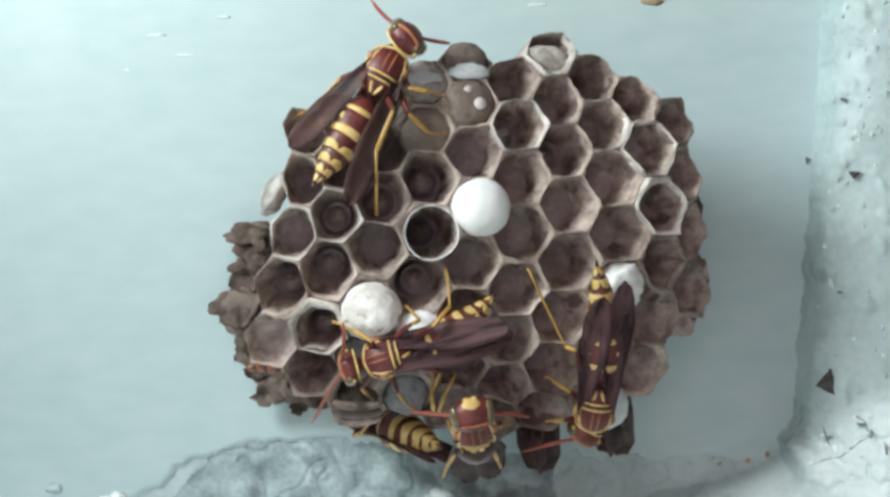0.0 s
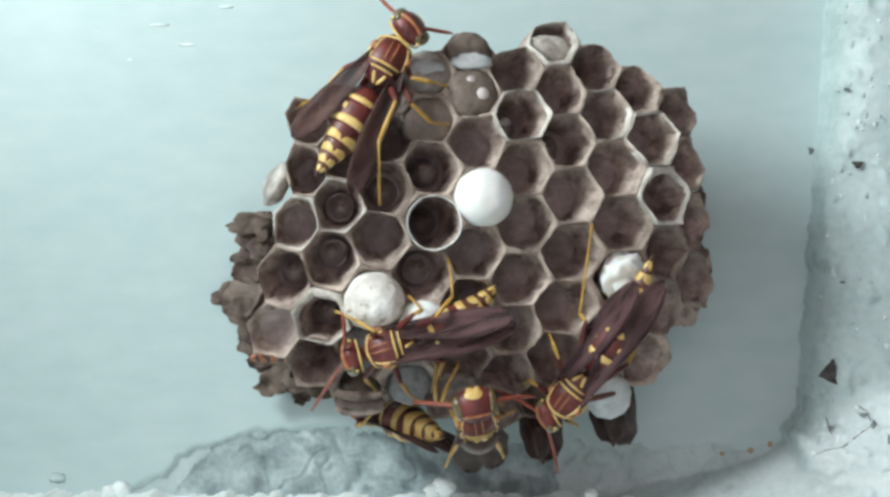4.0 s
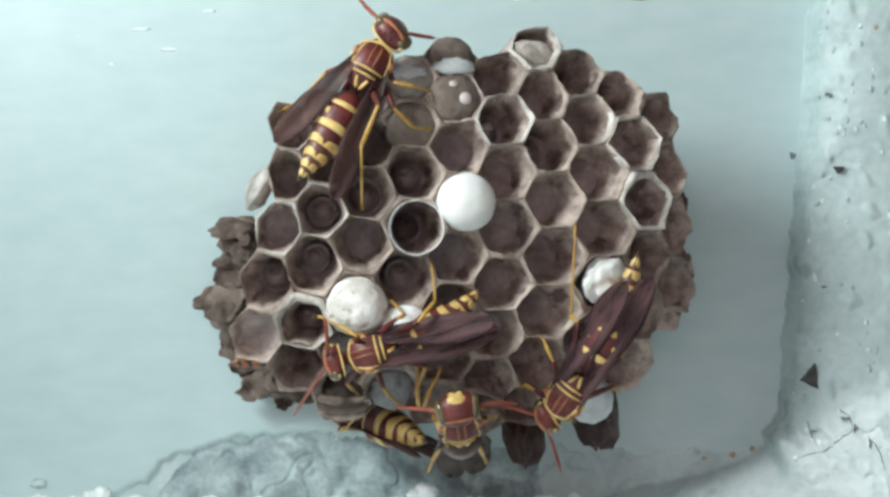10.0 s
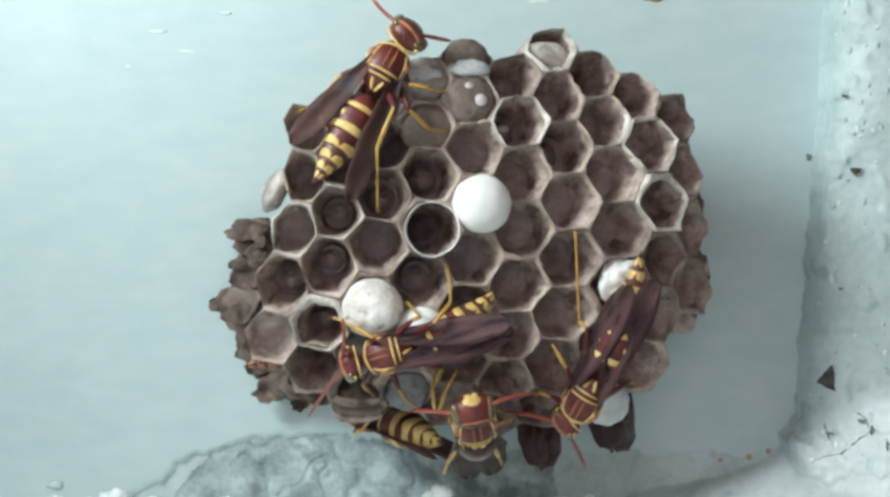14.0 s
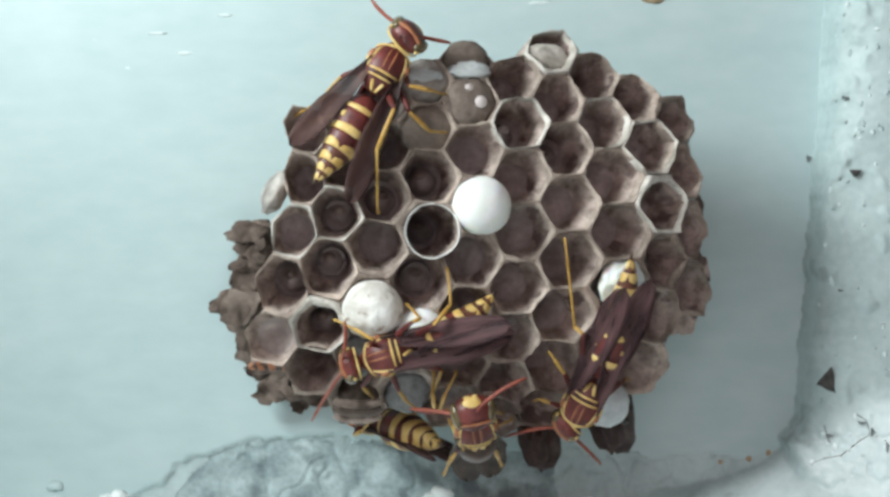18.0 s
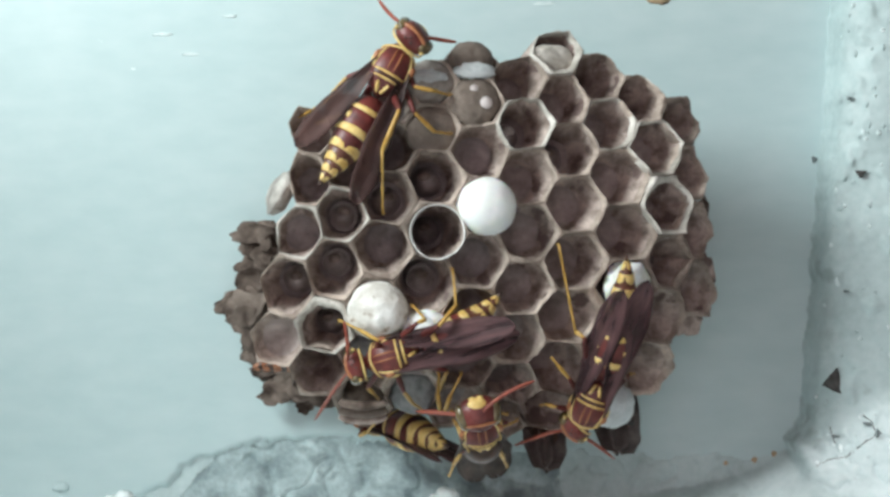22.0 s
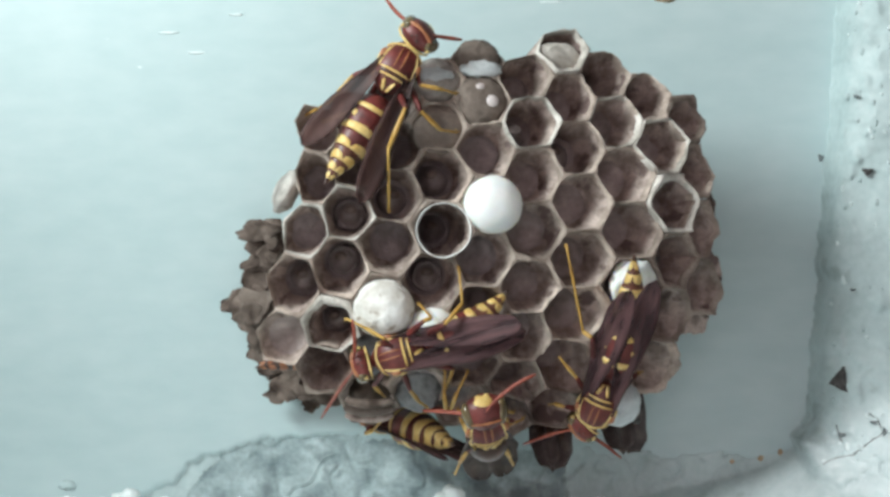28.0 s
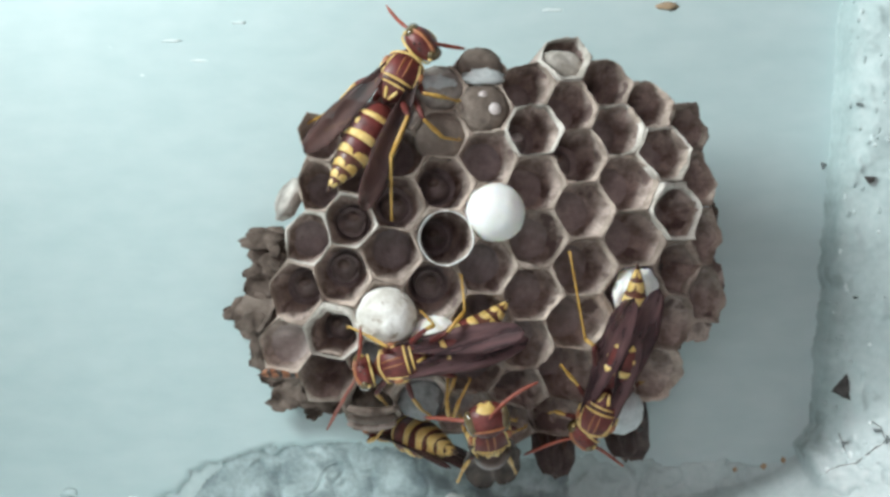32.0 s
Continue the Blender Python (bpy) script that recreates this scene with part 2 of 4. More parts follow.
def spaced(a, b, inner_a, inner_b, step, coarse):
    lo = np.arange(a, inner_a, coarse)
    mid = np.arange(inner_a, inner_b, step)
    hi = np.arange(inner_b, b + coarse * 0.5, coarse)
    return [float(x) for x in np.concatenate([lo, mid, hi])]


X0, Z1 = wall_xz(-60, -60)
X1, Z0 = wall_xz(1640, 940)


def lump(x, z, f, s):
    return noise.noise(Vector((x * f, z * f, s)))


def panel_height(x, z):
    brush = lump(x * 0.3, z, 220, 5.0) * 0.012 + lump(x * 0.25, z, 600, 9.0) * 0.009 + lump(x, z, 450, 12.0) * 0.008 + lump(x, z, 45, 2.0) * 0.15
    b = frame_depths(x, z)[2]
    return brush * MM - min(max(b * 2.5, 0), 1.1 * MM)


slab = new("wall_board", mesh_of("wall_board", *box(X0 - 0.36, X1 + 0.31, wall_y + 0.003, wall_y + 0.03, Z0 - 0.36, Z1 + 0.36), M_HOUSE, False))
tagged(slab, "pale blue painted board behind the panel", "wall", kind="structure")

# Unseen wall and ground, added to close the place; the ground bounces light.
house = new("wall", mesh_of("wall", *merge(box(-2.2, X0 - 0.36, wall_y + 0.003, wall_y + 0.15, 0, 2.7), box(X1 + 0.31, 2.2, wall_y + 0.003, wall_y + 0.15, 0, 2.7),
                                           box(X0 - 0.36, X1 + 0.31, wall_y + 0.003, wall_y + 0.15, 0, Z0 - 0.36), box(X0 - 0.36, X1 + 0.31, wall_y + 0.003, wall_y + 0.15, Z1 + 0.36, 2.7)), M_HOUSE, False))
tagged(house, "plain pale blue painted house wall", "wall", kind="structure")
ground = new("ground", mesh_of("ground", [(-400, -400, 0), (400, -400, 0), (400, 400, 0), (-400, 400, 0)], [(0, 1, 2, 3)], M_GROUND, False))
tagged(ground, "pale concrete ground before the wall", "ground", kind="structure")

# unseen boards added at the sides and above to block and shape light, open in front
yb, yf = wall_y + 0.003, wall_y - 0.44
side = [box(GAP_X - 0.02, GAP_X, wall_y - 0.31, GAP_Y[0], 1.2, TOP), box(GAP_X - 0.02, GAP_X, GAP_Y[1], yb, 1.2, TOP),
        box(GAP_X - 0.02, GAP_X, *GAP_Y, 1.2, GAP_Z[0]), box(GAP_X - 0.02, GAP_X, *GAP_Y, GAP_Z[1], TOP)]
edge = [(GAP_X - 0.02, yb), (0.12, yb), (0.12, -0.30), (-0.04, yf), (GAP_X - 0.02, yf)]         # front edge cut askew so sun reaches the lower right
boards = (("top_baffle", [rings([[(x, y, z) for x, y in edge] for z in (TOP, TOP + 0.02)])], "added unseen board above that shapes the light"),
          ("left_baffle", side, "added unseen left board with a hole for the lamp"),
          ("right_baffle", [box(0.105, 0.12, yf, yb, 1.2, TOP)], "added unseen dark board blocking light from the right"))
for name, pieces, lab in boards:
    tagged(new(name, mesh_of(name, *merge(*pieces), M_BAFFLE_DARK if name == "right_baffle" else M_BAFFLE, False)), lab, "board", kind="structure")

STILE_TOP, STILE_FOOT = wall_xz(1434, 0), wall_xz(1376, 790)
RAIL = [wall_xz(u, v) for u, v in ((-400, 1060), (210, 878), (265, 850), (330, 803), (360, 790), (400, 776), (480, 766), (620, 772), (800, 790), (1000, 797), (1390, 800), (2200, 800))]
LEDGE = [wall_xz(u, v) for u, v in ((-400, 930), (700, 915), (1020, 888), (1120, 866), (1250, 842), (1330, 815), (1400, 770), (2200, 770))]
LIP = wall_xz(0, 887)[1]
PATCH_X, BARE_END = wall_xz(345, 0)[0], wall_xz(980, 0)[0]


def along(line, x):
    for (xa, za), (xb, zb) in zip(line, line[1:]):
        if x <= xb:
            return za + (zb - za) * (x - xa) / (xb - xa)
    return line[-1][1]


def stile_edge(z):
    return STILE_FOOT[0] + (STILE_TOP[0] - STILE_FOOT[0]) * (z - STILE_FOOT[1]) / (STILE_TOP[1] - STILE_FOOT[1])


def soft(d, reach):
    return 1 - math.exp(-d / reach) if d > 0 else 0.0


def frame_depths(x, z):
    wob = lump(x, z, 300, 1.0) * 0.45 * MM + lump(x, z, 900, 4.0) * 0.25 * MM
    a = x - stile_edge(z) + wob
    b = along(RAIL, x) - z + wob * 2.2 + lump(x, z, 160, 31.0) * 0.9 * MM
    k = 6.0 * MM
    h = max(k - abs(a - b), 0) / k
    return max(a, b) + h * h * k * 0.3, a + h * h * k * 0.3, b        # the inner corner is rounded


def frame_height(x, z):
    d, a, b = frame_depths(x, z)
    if d <= 0:
        return max(d, -1.2 * MM)
    if max(x - stile_edge(z) - 0.07, 0) + max(along(RAIL, x) - z - 0.08, 0) > 0:
        return -1.2 * MM
    c = along(LEDGE, x) - z + lump(x, z, 240, 17.0) * 1.2 * MM
    rise = max(4.6 * soft(a, 0.22 * MM) + 5.4 * soft(a, 4.5 * MM), 12.5 * soft(c, 5.0 * MM))
    edge = min(d / (1.0 * MM), 1)
    side = min(max(a / (2 * MM), 0), 1)
    bumps = 0.2 * max(lump(x, z, 420, 7.0), 0) ** 1.3 + 0.45 * max(lump(x, z * 0.5, 150, 11.0), 0) + 0.07 * lump(x, z, 1100, 3.0)
    knobs = max(lump(x * 1.0, z * 0.8, 480, 41.0) - 0.3, 0) * 1.2 * (1 if a > 0 else 0.3)
    knobs += (1.0 * max(lump(x, z, 700, 45.0), 0) + 0.25 * max(lump(x, z, 1500, 47.0), 0)) * (1 - soft(a - 1.5 * MM, 1.6 * MM)) * side
    lower = 0.0
    if a <= 0 and c < 2 * MM:                       # where the thick paint has come away
        lower = -0.55 * (1 - soft(c, 1.2 * MM)) * min(max((RAIL[9][0] - x) / (RAIL[9][0] - RAIL[8][0]), 0), 1)
        p = abs(lump(x, z, 170, 21.0) + 0.5 * lump(x, z, 420, 23.0))
        bumps, knobs = bumps * 0.4 - 0.45 * max(1 - p / 0.13, 0) * (1 if x > RAIL[5][0] else 0.15), knobs * 0.15
    crack = abs(lump(x, z, 130, 51.0) + 0.25 * lump(x, z, 500, 53.0))
    split = -0.6 * max(1 - crack / 0.02, 0) if z < STILE_FOOT[1] + 4 * MM and x > RAIL[9][0] else 0.0
    return (rise + lower + (bumps + knobs) * edge + split) * MM


def bared(x, z):
    d, a, b = frame_depths(x, z)
    return a < -0.5 * MM and x > PATCH_X + lump(x, z, 200, 71.0) * 5 * MM + (z - RAIL[5][1]) * 0.5 and x < BARE_END + lump(x, z, 160, 73.0) * 9 * MM and along(LEDGE, x) - z + lump(x, z, 240, 17.0) * 1.2 * MM < 0.8 * MM


bare = new("bare_patch", mesh_of("bare_patch", *sheet(spaced(X0, X1 + 0.0008, X0, X1, 0.00026, 0.01), [float(z) for z in np.arange(Z0 - 0.004, RAIL[6][1] + 0.003, 0.00026)],
                                                     frame_height, lambda x, z: frame_depths(x, z)[0] > -1.5 * MM and bared(x, z)), M_FLAKE))
tagged(bare, "darker mottled grey-blue patch where thick paint has peeled away", "wall", kind="structure")
frame_rail = new("panel_frame", mesh_of("panel_frame", *sheet(spaced(X0 - 0.3, X1 + 0.25, X0, X1, 0.00026, 0.01), spaced(Z0 - 0.3, Z1 + 0.3, Z0, Z1, 0.00026, 0.01),
                                                            frame_height, lambda x, z: frame_depths(x, z)[0] > -1.5 * MM and not bared(x, z)), M_FRAME))
tagged(frame_rail, "thick flaking pale blue painted wooden frame", "frame", kind="structure")


panel = new("wall_panel", mesh_of("wall_panel", *sheet(spaced(X0 - 0.35, X1 + 0.3, X0, X1, 0.0005, 0.05), spaced(Z0 - 0.35, Z1 + 0.35, Z0, Z1, 0.0005, 0.05),
                                                      panel_height), M_WALL))
tagged(panel, "pale blue glossy painted panel with brush marks", "wall", kind="structure")


def lip_height(x, z):
    d = LIP - z + (lump(x, z, 330, 61.0) + 0.5 * lump(x, z, 900, 63.0)) * 0.9 * MM
    if d <= 0:
        return -1.2 * MM
    return (9.5 + 9.0 * soft(d, 5 * MM) + 0.8 * lump(x, z, 420, 65.0)) * MM


# Sunlit brightness put into white; the unseen box is added to bounce light.
sill = new("sill", mesh_of("sill", *merge(box(-0.08, 0.10, wall_y - 0.18, wall_y - 0.012, LIP - 0.03, LIP - 0.008), sheet(spaced(X0 - 0.3, X1 + 0.25, X0, X1, 0.0004, 0.01), [*(LIP - 0.03 + 0.004 * k for k in range(7)), *(float(z) for z in np.arange(LIP - 0.0025, LIP + 0.0015, 0.0002))], lip_height)), M_WHITE))
tagged(sill, "sunlit sill edge, brightness put into white, with a ragged lip", "sill", kind="structure")


def wall_speck(name, u, v, size, mat, label, parent, lift=0.3, flat=0.4, seed=1.0, on_frame=False):
    x, z = wall_xz(u, v)
    h = max(frame_height(x, z), 0) - 0.1 * MM if on_frame else 0.0
    return part(name, blob((x, wall_y - h - lift * MM * 0.3, z), (size[0] * MM, flat * MM, size[1] * MM), None, 14, 8, 0.5, seed), mat, parent, label)


# Glints on the brush marks, put into colour as thin pale streaks.
for k, (u, v, w) in enumerate(((258, 57, 1.5), (306, 92, 1.2), (145, 68, 0.9), (130, 115, 0.9), (376, 25, 1.1), (205, 118, 0.5), (930, 4, 1.6))):
    wall_speck("brush_glint", u, v, (w * 0.8, 0.2), M_BRIGHT, "pale streak for a glint on a brush mark", panel, lift=0.0, flat=0.03, seed=k + 31.0)
wall_speck("paint_lump", 78, 856, (1.0, 0.55), M_WALL, "raised blue paint lump", panel, seed=3)
for k, (u, v, sx) in enumerate(((1132, -2, 1.3),)):
    wall_speck("rust_speck", u, v, (sx, 0.5), M_RUST, "orange rust speck", panel, seed=k + 5.0)
for k, (u, v, sx) in enumerate(((1300, 806, 0.4), (1335, 795, 0.35), (1517, 70, 0.3), (1250, 812, 0.3))):
    wall_speck("rust_speck", u, v, (sx, sx), M_RUST, "orange rust speck", frame_rail, seed=k + 5.5, on_frame=True, flat=0.15)


def lip_glint(u, v, size, seed):
    """A glint put into white colour: a knob standing up from the sill's lip."""
    p = at(u, v, WALL_BACK - 10.5)
    part("glint_knob", blob(p, (size * MM, 0.7 * MM, size * 0.8 * MM), None, 16, 10, 0.4, seed), M_WHITE, sill, "white knob for a bright glint on the lip")


for k, (u, v, w) in enumerate(((759, 872, 1.4), (742, 878, 1.0), (190, 876, 1.2), (168, 880, 0.9), (1020, 882, 0.8))):
    lip_glint(u, v, w, k * 2.7 + 1)


def chip(u, v, w, h, lean, seed):
    """A dark ragged three-cornered patch laid on the paint; no pit is cut."""
    p = at(u, v, WALL_BACK)
    for k in range(3):
        p = at(u, v, WALL_BACK - frame_height(p.x, p.z) / MM)
    x, z = p.x, p.z
    y = wall_y - frame_height(x, z) - 0.75 * MM
    n, loops = 15, []
    for k, yy in ((0.05, -0.05), (0.6, -0.03), (1.0, 0.0), (1.05, 0.5)):
        lp = []
        for j in range(n):
            a = 2 * math.pi * j / n
            tri = 0.62 / max(math.cos((a - lean) % (2 * math.pi / 3) - math.pi / 3), 0.3)
            e = k * tri * (1 + 0.22 * noise.noise(Vector((math.cos(a) * 3, math.sin(a) * 3, seed))))
            lp.append(Vector((x + math.cos(a) * w * e * MM, y + yy * MM, z + math.sin(a) * h * e * MM)))
        loops.append(lp)
    part("paint_chip", rings(loops), M_CHIP if w * h > 0.3 else M_SCAR, frame_rail, "dark chip in the paint")


for k, (u, v, w, h, lean) in enumerate(((1438, 670, 1.15, 1.5, 1.22), (1486, 303, 0.7, 0.5, 0.5), (1420, 275, 0.4, 0.5, 0.2), (1467, 172, 0.45, 0.16, 0.0),
                                       (1498, 742, 0.6, 0.22, 2.4), (1516, 758, 0.25, 0.5, 0.0), (1440, 764, 0.5, 0.16, 0.0), (1542, 785, 0.16, 0.6, 0.4), (1460, 510, 0.4, 0.16, 0.2))):
    chip(u, v, w, h, lean, k * 3.1)

def crack(name, points, r):
    """A thin dark split that follows the frame's surface."""
    pts = []
    for (ua, va), (ub, vb) in zip(points, points[1:]):
        n = max(int(math.hypot(ub - ua, vb - va) / 7), 1)
        for j in range(n + (1 if (ub, vb) == points[-1] else 0)):
            t = j / n
            u, v = ua + (ub - ua) * t + 3 * noise.noise(Vector((ua + j * 0.7, va, 1.0))), va + (vb - va) * t + 3 * noise.noise(Vector((ua + j * 0.7, va, 6.0)))
            p = at(u, v, WALL_BACK)
            for k in range(3):
                p = at(u, v, WALL_BACK - frame_height(p.x, p.z) / MM)
            pts.append(Vector((p.x, wall_y - frame_height(p.x, p.z), p.z)))
    part(name, tube(pts, [r * MM * (0.15 + 0.6 * abs(noise.noise(Vector((i * 0.9, r * 9, 2.0))))) for i in range(len(pts))], 6), M_CHIP, frame_rail, "dark crack in the paint")


crack("paint_crack", ((1433, 748), (1437, 762), (1441, 778)), 0.2)
crack("paint_crack", ((1462, 800), (1490, 779), (1513, 761), (1506, 738), (1492, 729)), 0.17)
crack("paint_crack", ((1535, 770), (1550, 785), (1562, 806), (1569, 833)), 0.22)
crack("paint_crack", ((1402, 820), (1432, 806), (1462, 800)), 0.1)

# drops and lumps of old paint along the stile
lumps = random.Random(29)
for k in range(110):
    v = lumps.uniform(-20, 800)
    z = wall_xz(0, v)[1]
    inset = lumps.uniform(0.3, 2.2) if k < 34 else lumps.uniform(2.5, 11.0)
    x = stile_edge(z) + inset * MM
    w = lumps.uniform(0.14, 0.36)
    part("paint_lump", blob((x, wall_y - max(frame_height(x, z), 0) + 0.05 * MM, z), (w * MM, 0.2 * MM, w * lumps.uniform(0.8, 1.7) * MM), None, 12, 8, 0.5, k * 1.7), M_BRIGHT if k % 3 == 0 else M_FRAME, frame_rail, "raised lump of blue paint")

# ---- the comb ----
NEST = at(640, 420, WALL_BACK)
nest = thing("wasp_nest", Matrix.Translation(NEST), "grey paper nest with open hexagonal cells on a blue wall", "wasp nest")
PLAN_U = (896.21, 78.78, 8.14, -0.91, 3.88, -2.06, -0.32, 0.5, 0.26, -0.11, -0.15, -0.11)
PLAN_V = (216.47, -1.38, 87.15, -0.62, 1.33, 5.81, 0.16, -0.3, -0.04, -0.88, -0.02, 0.06)
VIEW_SHIFTS = ((0, 4, -4, -9), (-1, 2, 11, 5), (1, 3, -9, 0), (1, 4, -15, -3), (3, 0, 5, 8), (3, 1, 12, 4), (4, -1, -10, -10), (4.6, -1.3, -22, 0), (4.6, -0.2, -26, 0), (4.6, 0.8, -26, 0), (-2, 3, 7, 7),
          (-2, 1, -3, 9), (-3, 4, 1, -9), (-3, 5, 5, 8), (-4, 5, -1, -8), (-4, 6, 1, 12), (2, 4, 12, 20), (0, 5, 1, -11), (-2, 6, 4, 18), (2, 2, 12, -6), (4, 0, -16, 0), (4, 1, -20, -6), (1, -2, 0, -7), (1.1, -2.5, 2, -9), (-6, 5, 30, 8), (-4, 7, 2, -16), (-3, 7, 6, -6), (3, 3, -26, -8), (3, 2, -12, 0), (-1, 6, 0, -16), (0, 6, 0, -30))


def plan(q, r):
    """The comb's hexagonal grid, bent to fit the camera's view: column q, row r."""
    s = r + q / 2
    terms = (1, q, s, q * q, q * s, s * s, q ** 3, q * q * s, q * s * s, s ** 3, q * s ** 3, q * q * s * s)
    u, v = sum(a * b for a, b in zip(PLAN_U, terms)), sum(a * b for a, b in zip(PLAN_V, terms))
    u, v = u + 6 * noise.noise(Vector((q * 1.4, s * 1.4, 3.0))), v + 6 * noise.noise(Vector((q * 1.4, s * 1.4, 8.0)))
    for a, b, du, dv in VIEW_SHIFTS:
        w = math.exp(-(((q - a) * 0.87) ** 2 + (s - b - a / 2) ** 2) * 2.6)
        u, v = u + du * w, v + dv * w
    return u, v


def drop(u, v):
    """How far the comb's domed face falls back, in mm."""
    low = 4.0 * max((v - 620) / 100, 0) ** 2 if u < 900 else 0.0
    return min(9.0 * math.hypot((u - 700) / 540, (v - 370) / 400) ** 3.5 + low, 14.0)


def mouth(u, v):
    return at(u, v, drop(u, v))


def root(u, v):
    d = drop(u, v)
    return at(640 + (u - 640) * 0.66, 400 + (v - 400) * 0.66, 19.0 + 0.25 * d)


def cell_skin(q, r, wall=0.9, floor=0.6, lift=0.0, seed=0.0, round_=0.45, outer=1.004):
    """Loops of one cell in the nest's space: the paper tube with its lip, and the lip alone."""
    n, side = 30, 5
    corners = [(q + 2 / 3 * math.cos(a), r + math.sin(a) / math.sqrt(3) - math.cos(a) / 3) for a in [math.radians(60 * k) for k in range(6)]]
    cu, cv = plan(q, r)
    ring = []
    for k in range(6):
        a, b = plan(*corners[k]), plan(*corners[(k + 1) % 6])
        for j in range(side):
            t = j / side
            ring.append((a[0] + (b[0] - a[0]) * t - cu, a[1] + (b[1] - a[1]) * t - cv))
    mean = sum(math.hypot(*p) for p in ring) / n

    def loop(t, k, rounded, push=0.0, wob=0.0):
        lp = []
        for i, (x, y) in enumerate(ring):
            rad = math.hypot(x, y)
            f = k * ((1 - rounded) + rounded * mean * 0.97 / rad)
            w = 1 + wob * noise.noise(Vector((x * 0.05 + seed, y * 0.05, t * 4 + seed)))
            u, v = cu + x * f * w, cv + y * f * w
            a, b = mouth(u, v), root(u, v)
            ax = (b - a).normalized()
            edge = MM * (0.9 * noise.noise(Vector((u * 0.022, v * 0.022, 3.0))) + 0.34 * noise.noise(Vector((u * 0.11, v * 0.11, 7.0))) + 0.3 * noise.noise(Vector((u * 0.33, v * 0.33, seed))))
            lp.append(a.lerp(b, t) + ax * (push * MM + edge * max(1 - t * 4, 0) - lift * MM * max(1 - t * 2.5, 0)) - NEST)
        return lp
    body = [loop(0.97, outer * 0.9, round_), loop(0.45, outer, 0.1), loop(0.06, outer, 0.06)]
    lip = [loop(0.06, outer, 0.06), loop(0.015, outer, 0.06), loop(0.0, outer - 0.012, 0.1, -0.1), loop(0.004, (outer + wall) / 2, round_ * 0.5, -0.03, 0.05), loop(0.02, wall + 0.006, round_, 0, 0.08), loop(0.045, wall, round_, 0, 0.06)]
    inside = [loop(t * floor + 0.045 * (1 - t), wall - 0.17 * t, round_ + 0.43 * t, 0, 0.08) for t in (0.0, 0.1, 0.25, 0.45, 0.65, 0.85, 1.0)]
    pit = [inside[-1]] + [loop(floor + 0.02 + 0.06 * (1 - k), (wall - 0.2) * k, 0.95, 0, 0.1) for k in (0.97, 0.8, 0.5, 0.22, 0.02)]
    return body, lip, inside, pit


CELLS = {-5: (3, 7), -4: (2, 7), -3: (1, 7), -2: (0, 6), -1: (-1, 6), 0: (-1, 6), 1: (-2, 5), 2: (-2, 4), 3: (-2, 3), 4: (-2, 1)}
RAISED = {(0, 0): 0.7, (3, 0): 0.8, (-2, 3): 1.3, (-4, 4): 0.3, (-5, 5): 0.3, (1, -2): 0.5, (3, -1): 0.4, (-4, 6): 0.8, (-5, 6): 0.4}
SHALLOW = {(1, -2): 0.22, (2, -2): 0.4, (3, -2): 0.35, (0, -1): 0.3, (-5, 7): 0.12, (-4, 7): 0.55, (-2, 3): 0.5, (-2, 6): 0.12, (-3, 6): 0.3, (1, 5): 0.62, (1, 4): 0.36}
THICK = {(3, 0): 0.86, (-2, 3): 0.94, (1, -2): 0.88, (-4, 6): 0.84, (4, -2): 0.86}
LARVAE = ((-2, 2), (-3, 3), (-4, 4), (-4, 5), (-4, 6), (-5, 6), (-2, 4), (-2, 3), (1, 0), (3, 1), (0, 0))


def floor_of(q, r):
    """How deep a cell's bottom lies, as a share of the way from its mouth to its root."""
    deep = (0.33 if (q, r) in LARVAE else 0.25) + 0.11 * noise.noise(Vector((q * 3.17 + r * 7.31, 9, 4)))
    return SHALLOW.get((q, r), deep)


for q, (r0, r1) in CELLS.items():
    for r in range(r0, r1 + 1):
        sd = q * 3.17 + r * 7.31
        body, lip, inside, pit = cell_skin(q, r, THICK.get((q, r), 0.94 + 0.025 * noise.noise(Vector((sd, 1, 2)))), floor_of(q, r),
                                      RAISED.get((q, r), 0.15 * noise.noise(Vector((sd, 5, 1)))), sd, 0.9 if (q, r) == (-2, 3) else 0.52)
        cell = part("cell", merge(rings(body, True, False), rings(inside, False, False)), M_PAPER, nest)
        part("bottom", rings(pit, False, True), M_PIT if q < 0 and (q, r) not in ((-5, 7), (-5, 3)) else M_PIT_LIGHT, cell, "cell bottom with depth shade in its colour" if q < 0 else "brown cell bottom with some shade in its colour")
        part("rim", rings(lip, False, False), M_RIM_PALE if (q, r) in ((0, 0), (3, 0), (1, -2), (3, -1), (-4, 4), (-5, 5), (-4, 6), (2, -1)) else M_RIM, cell)

# the torn edge of an opened cocoon
cu, cv = plan(-2, 3)
loops = []
for rad, up_, fl in ((47.5, -3.0, 0), (48.6, -0.5, 0), (49.3, 1.1, 1), (48.9, 1.5, 1), (47.2, 1.45, 1), (46.6, 1.0, 1), (46.2, -0.6, 0), (44, -4.0, 0)):
    lp = []
    for j in range(48):
        a = 2 * math.pi * j / 48
        e = 1 + 0.03 * noise.noise(Vector((math.cos(a) * 1.5, math.sin(a) * 1.5, 2)))
        tear = 1.5 * fl * (0.5 * noise.noise(Vector((math.cos(a) * 2, math.sin(a) * 2, 5))) + 0.35 * noise.noise(Vector((math.cos(a) * 9, math.sin(a) * 9, 5))))
        lp.append(at(cu + 2 + math.cos(a) * rad * e, cv + math.sin(a) * rad * e, drop(cu, cv) - up_ - tear) - NEST)
    loops.append(lp)
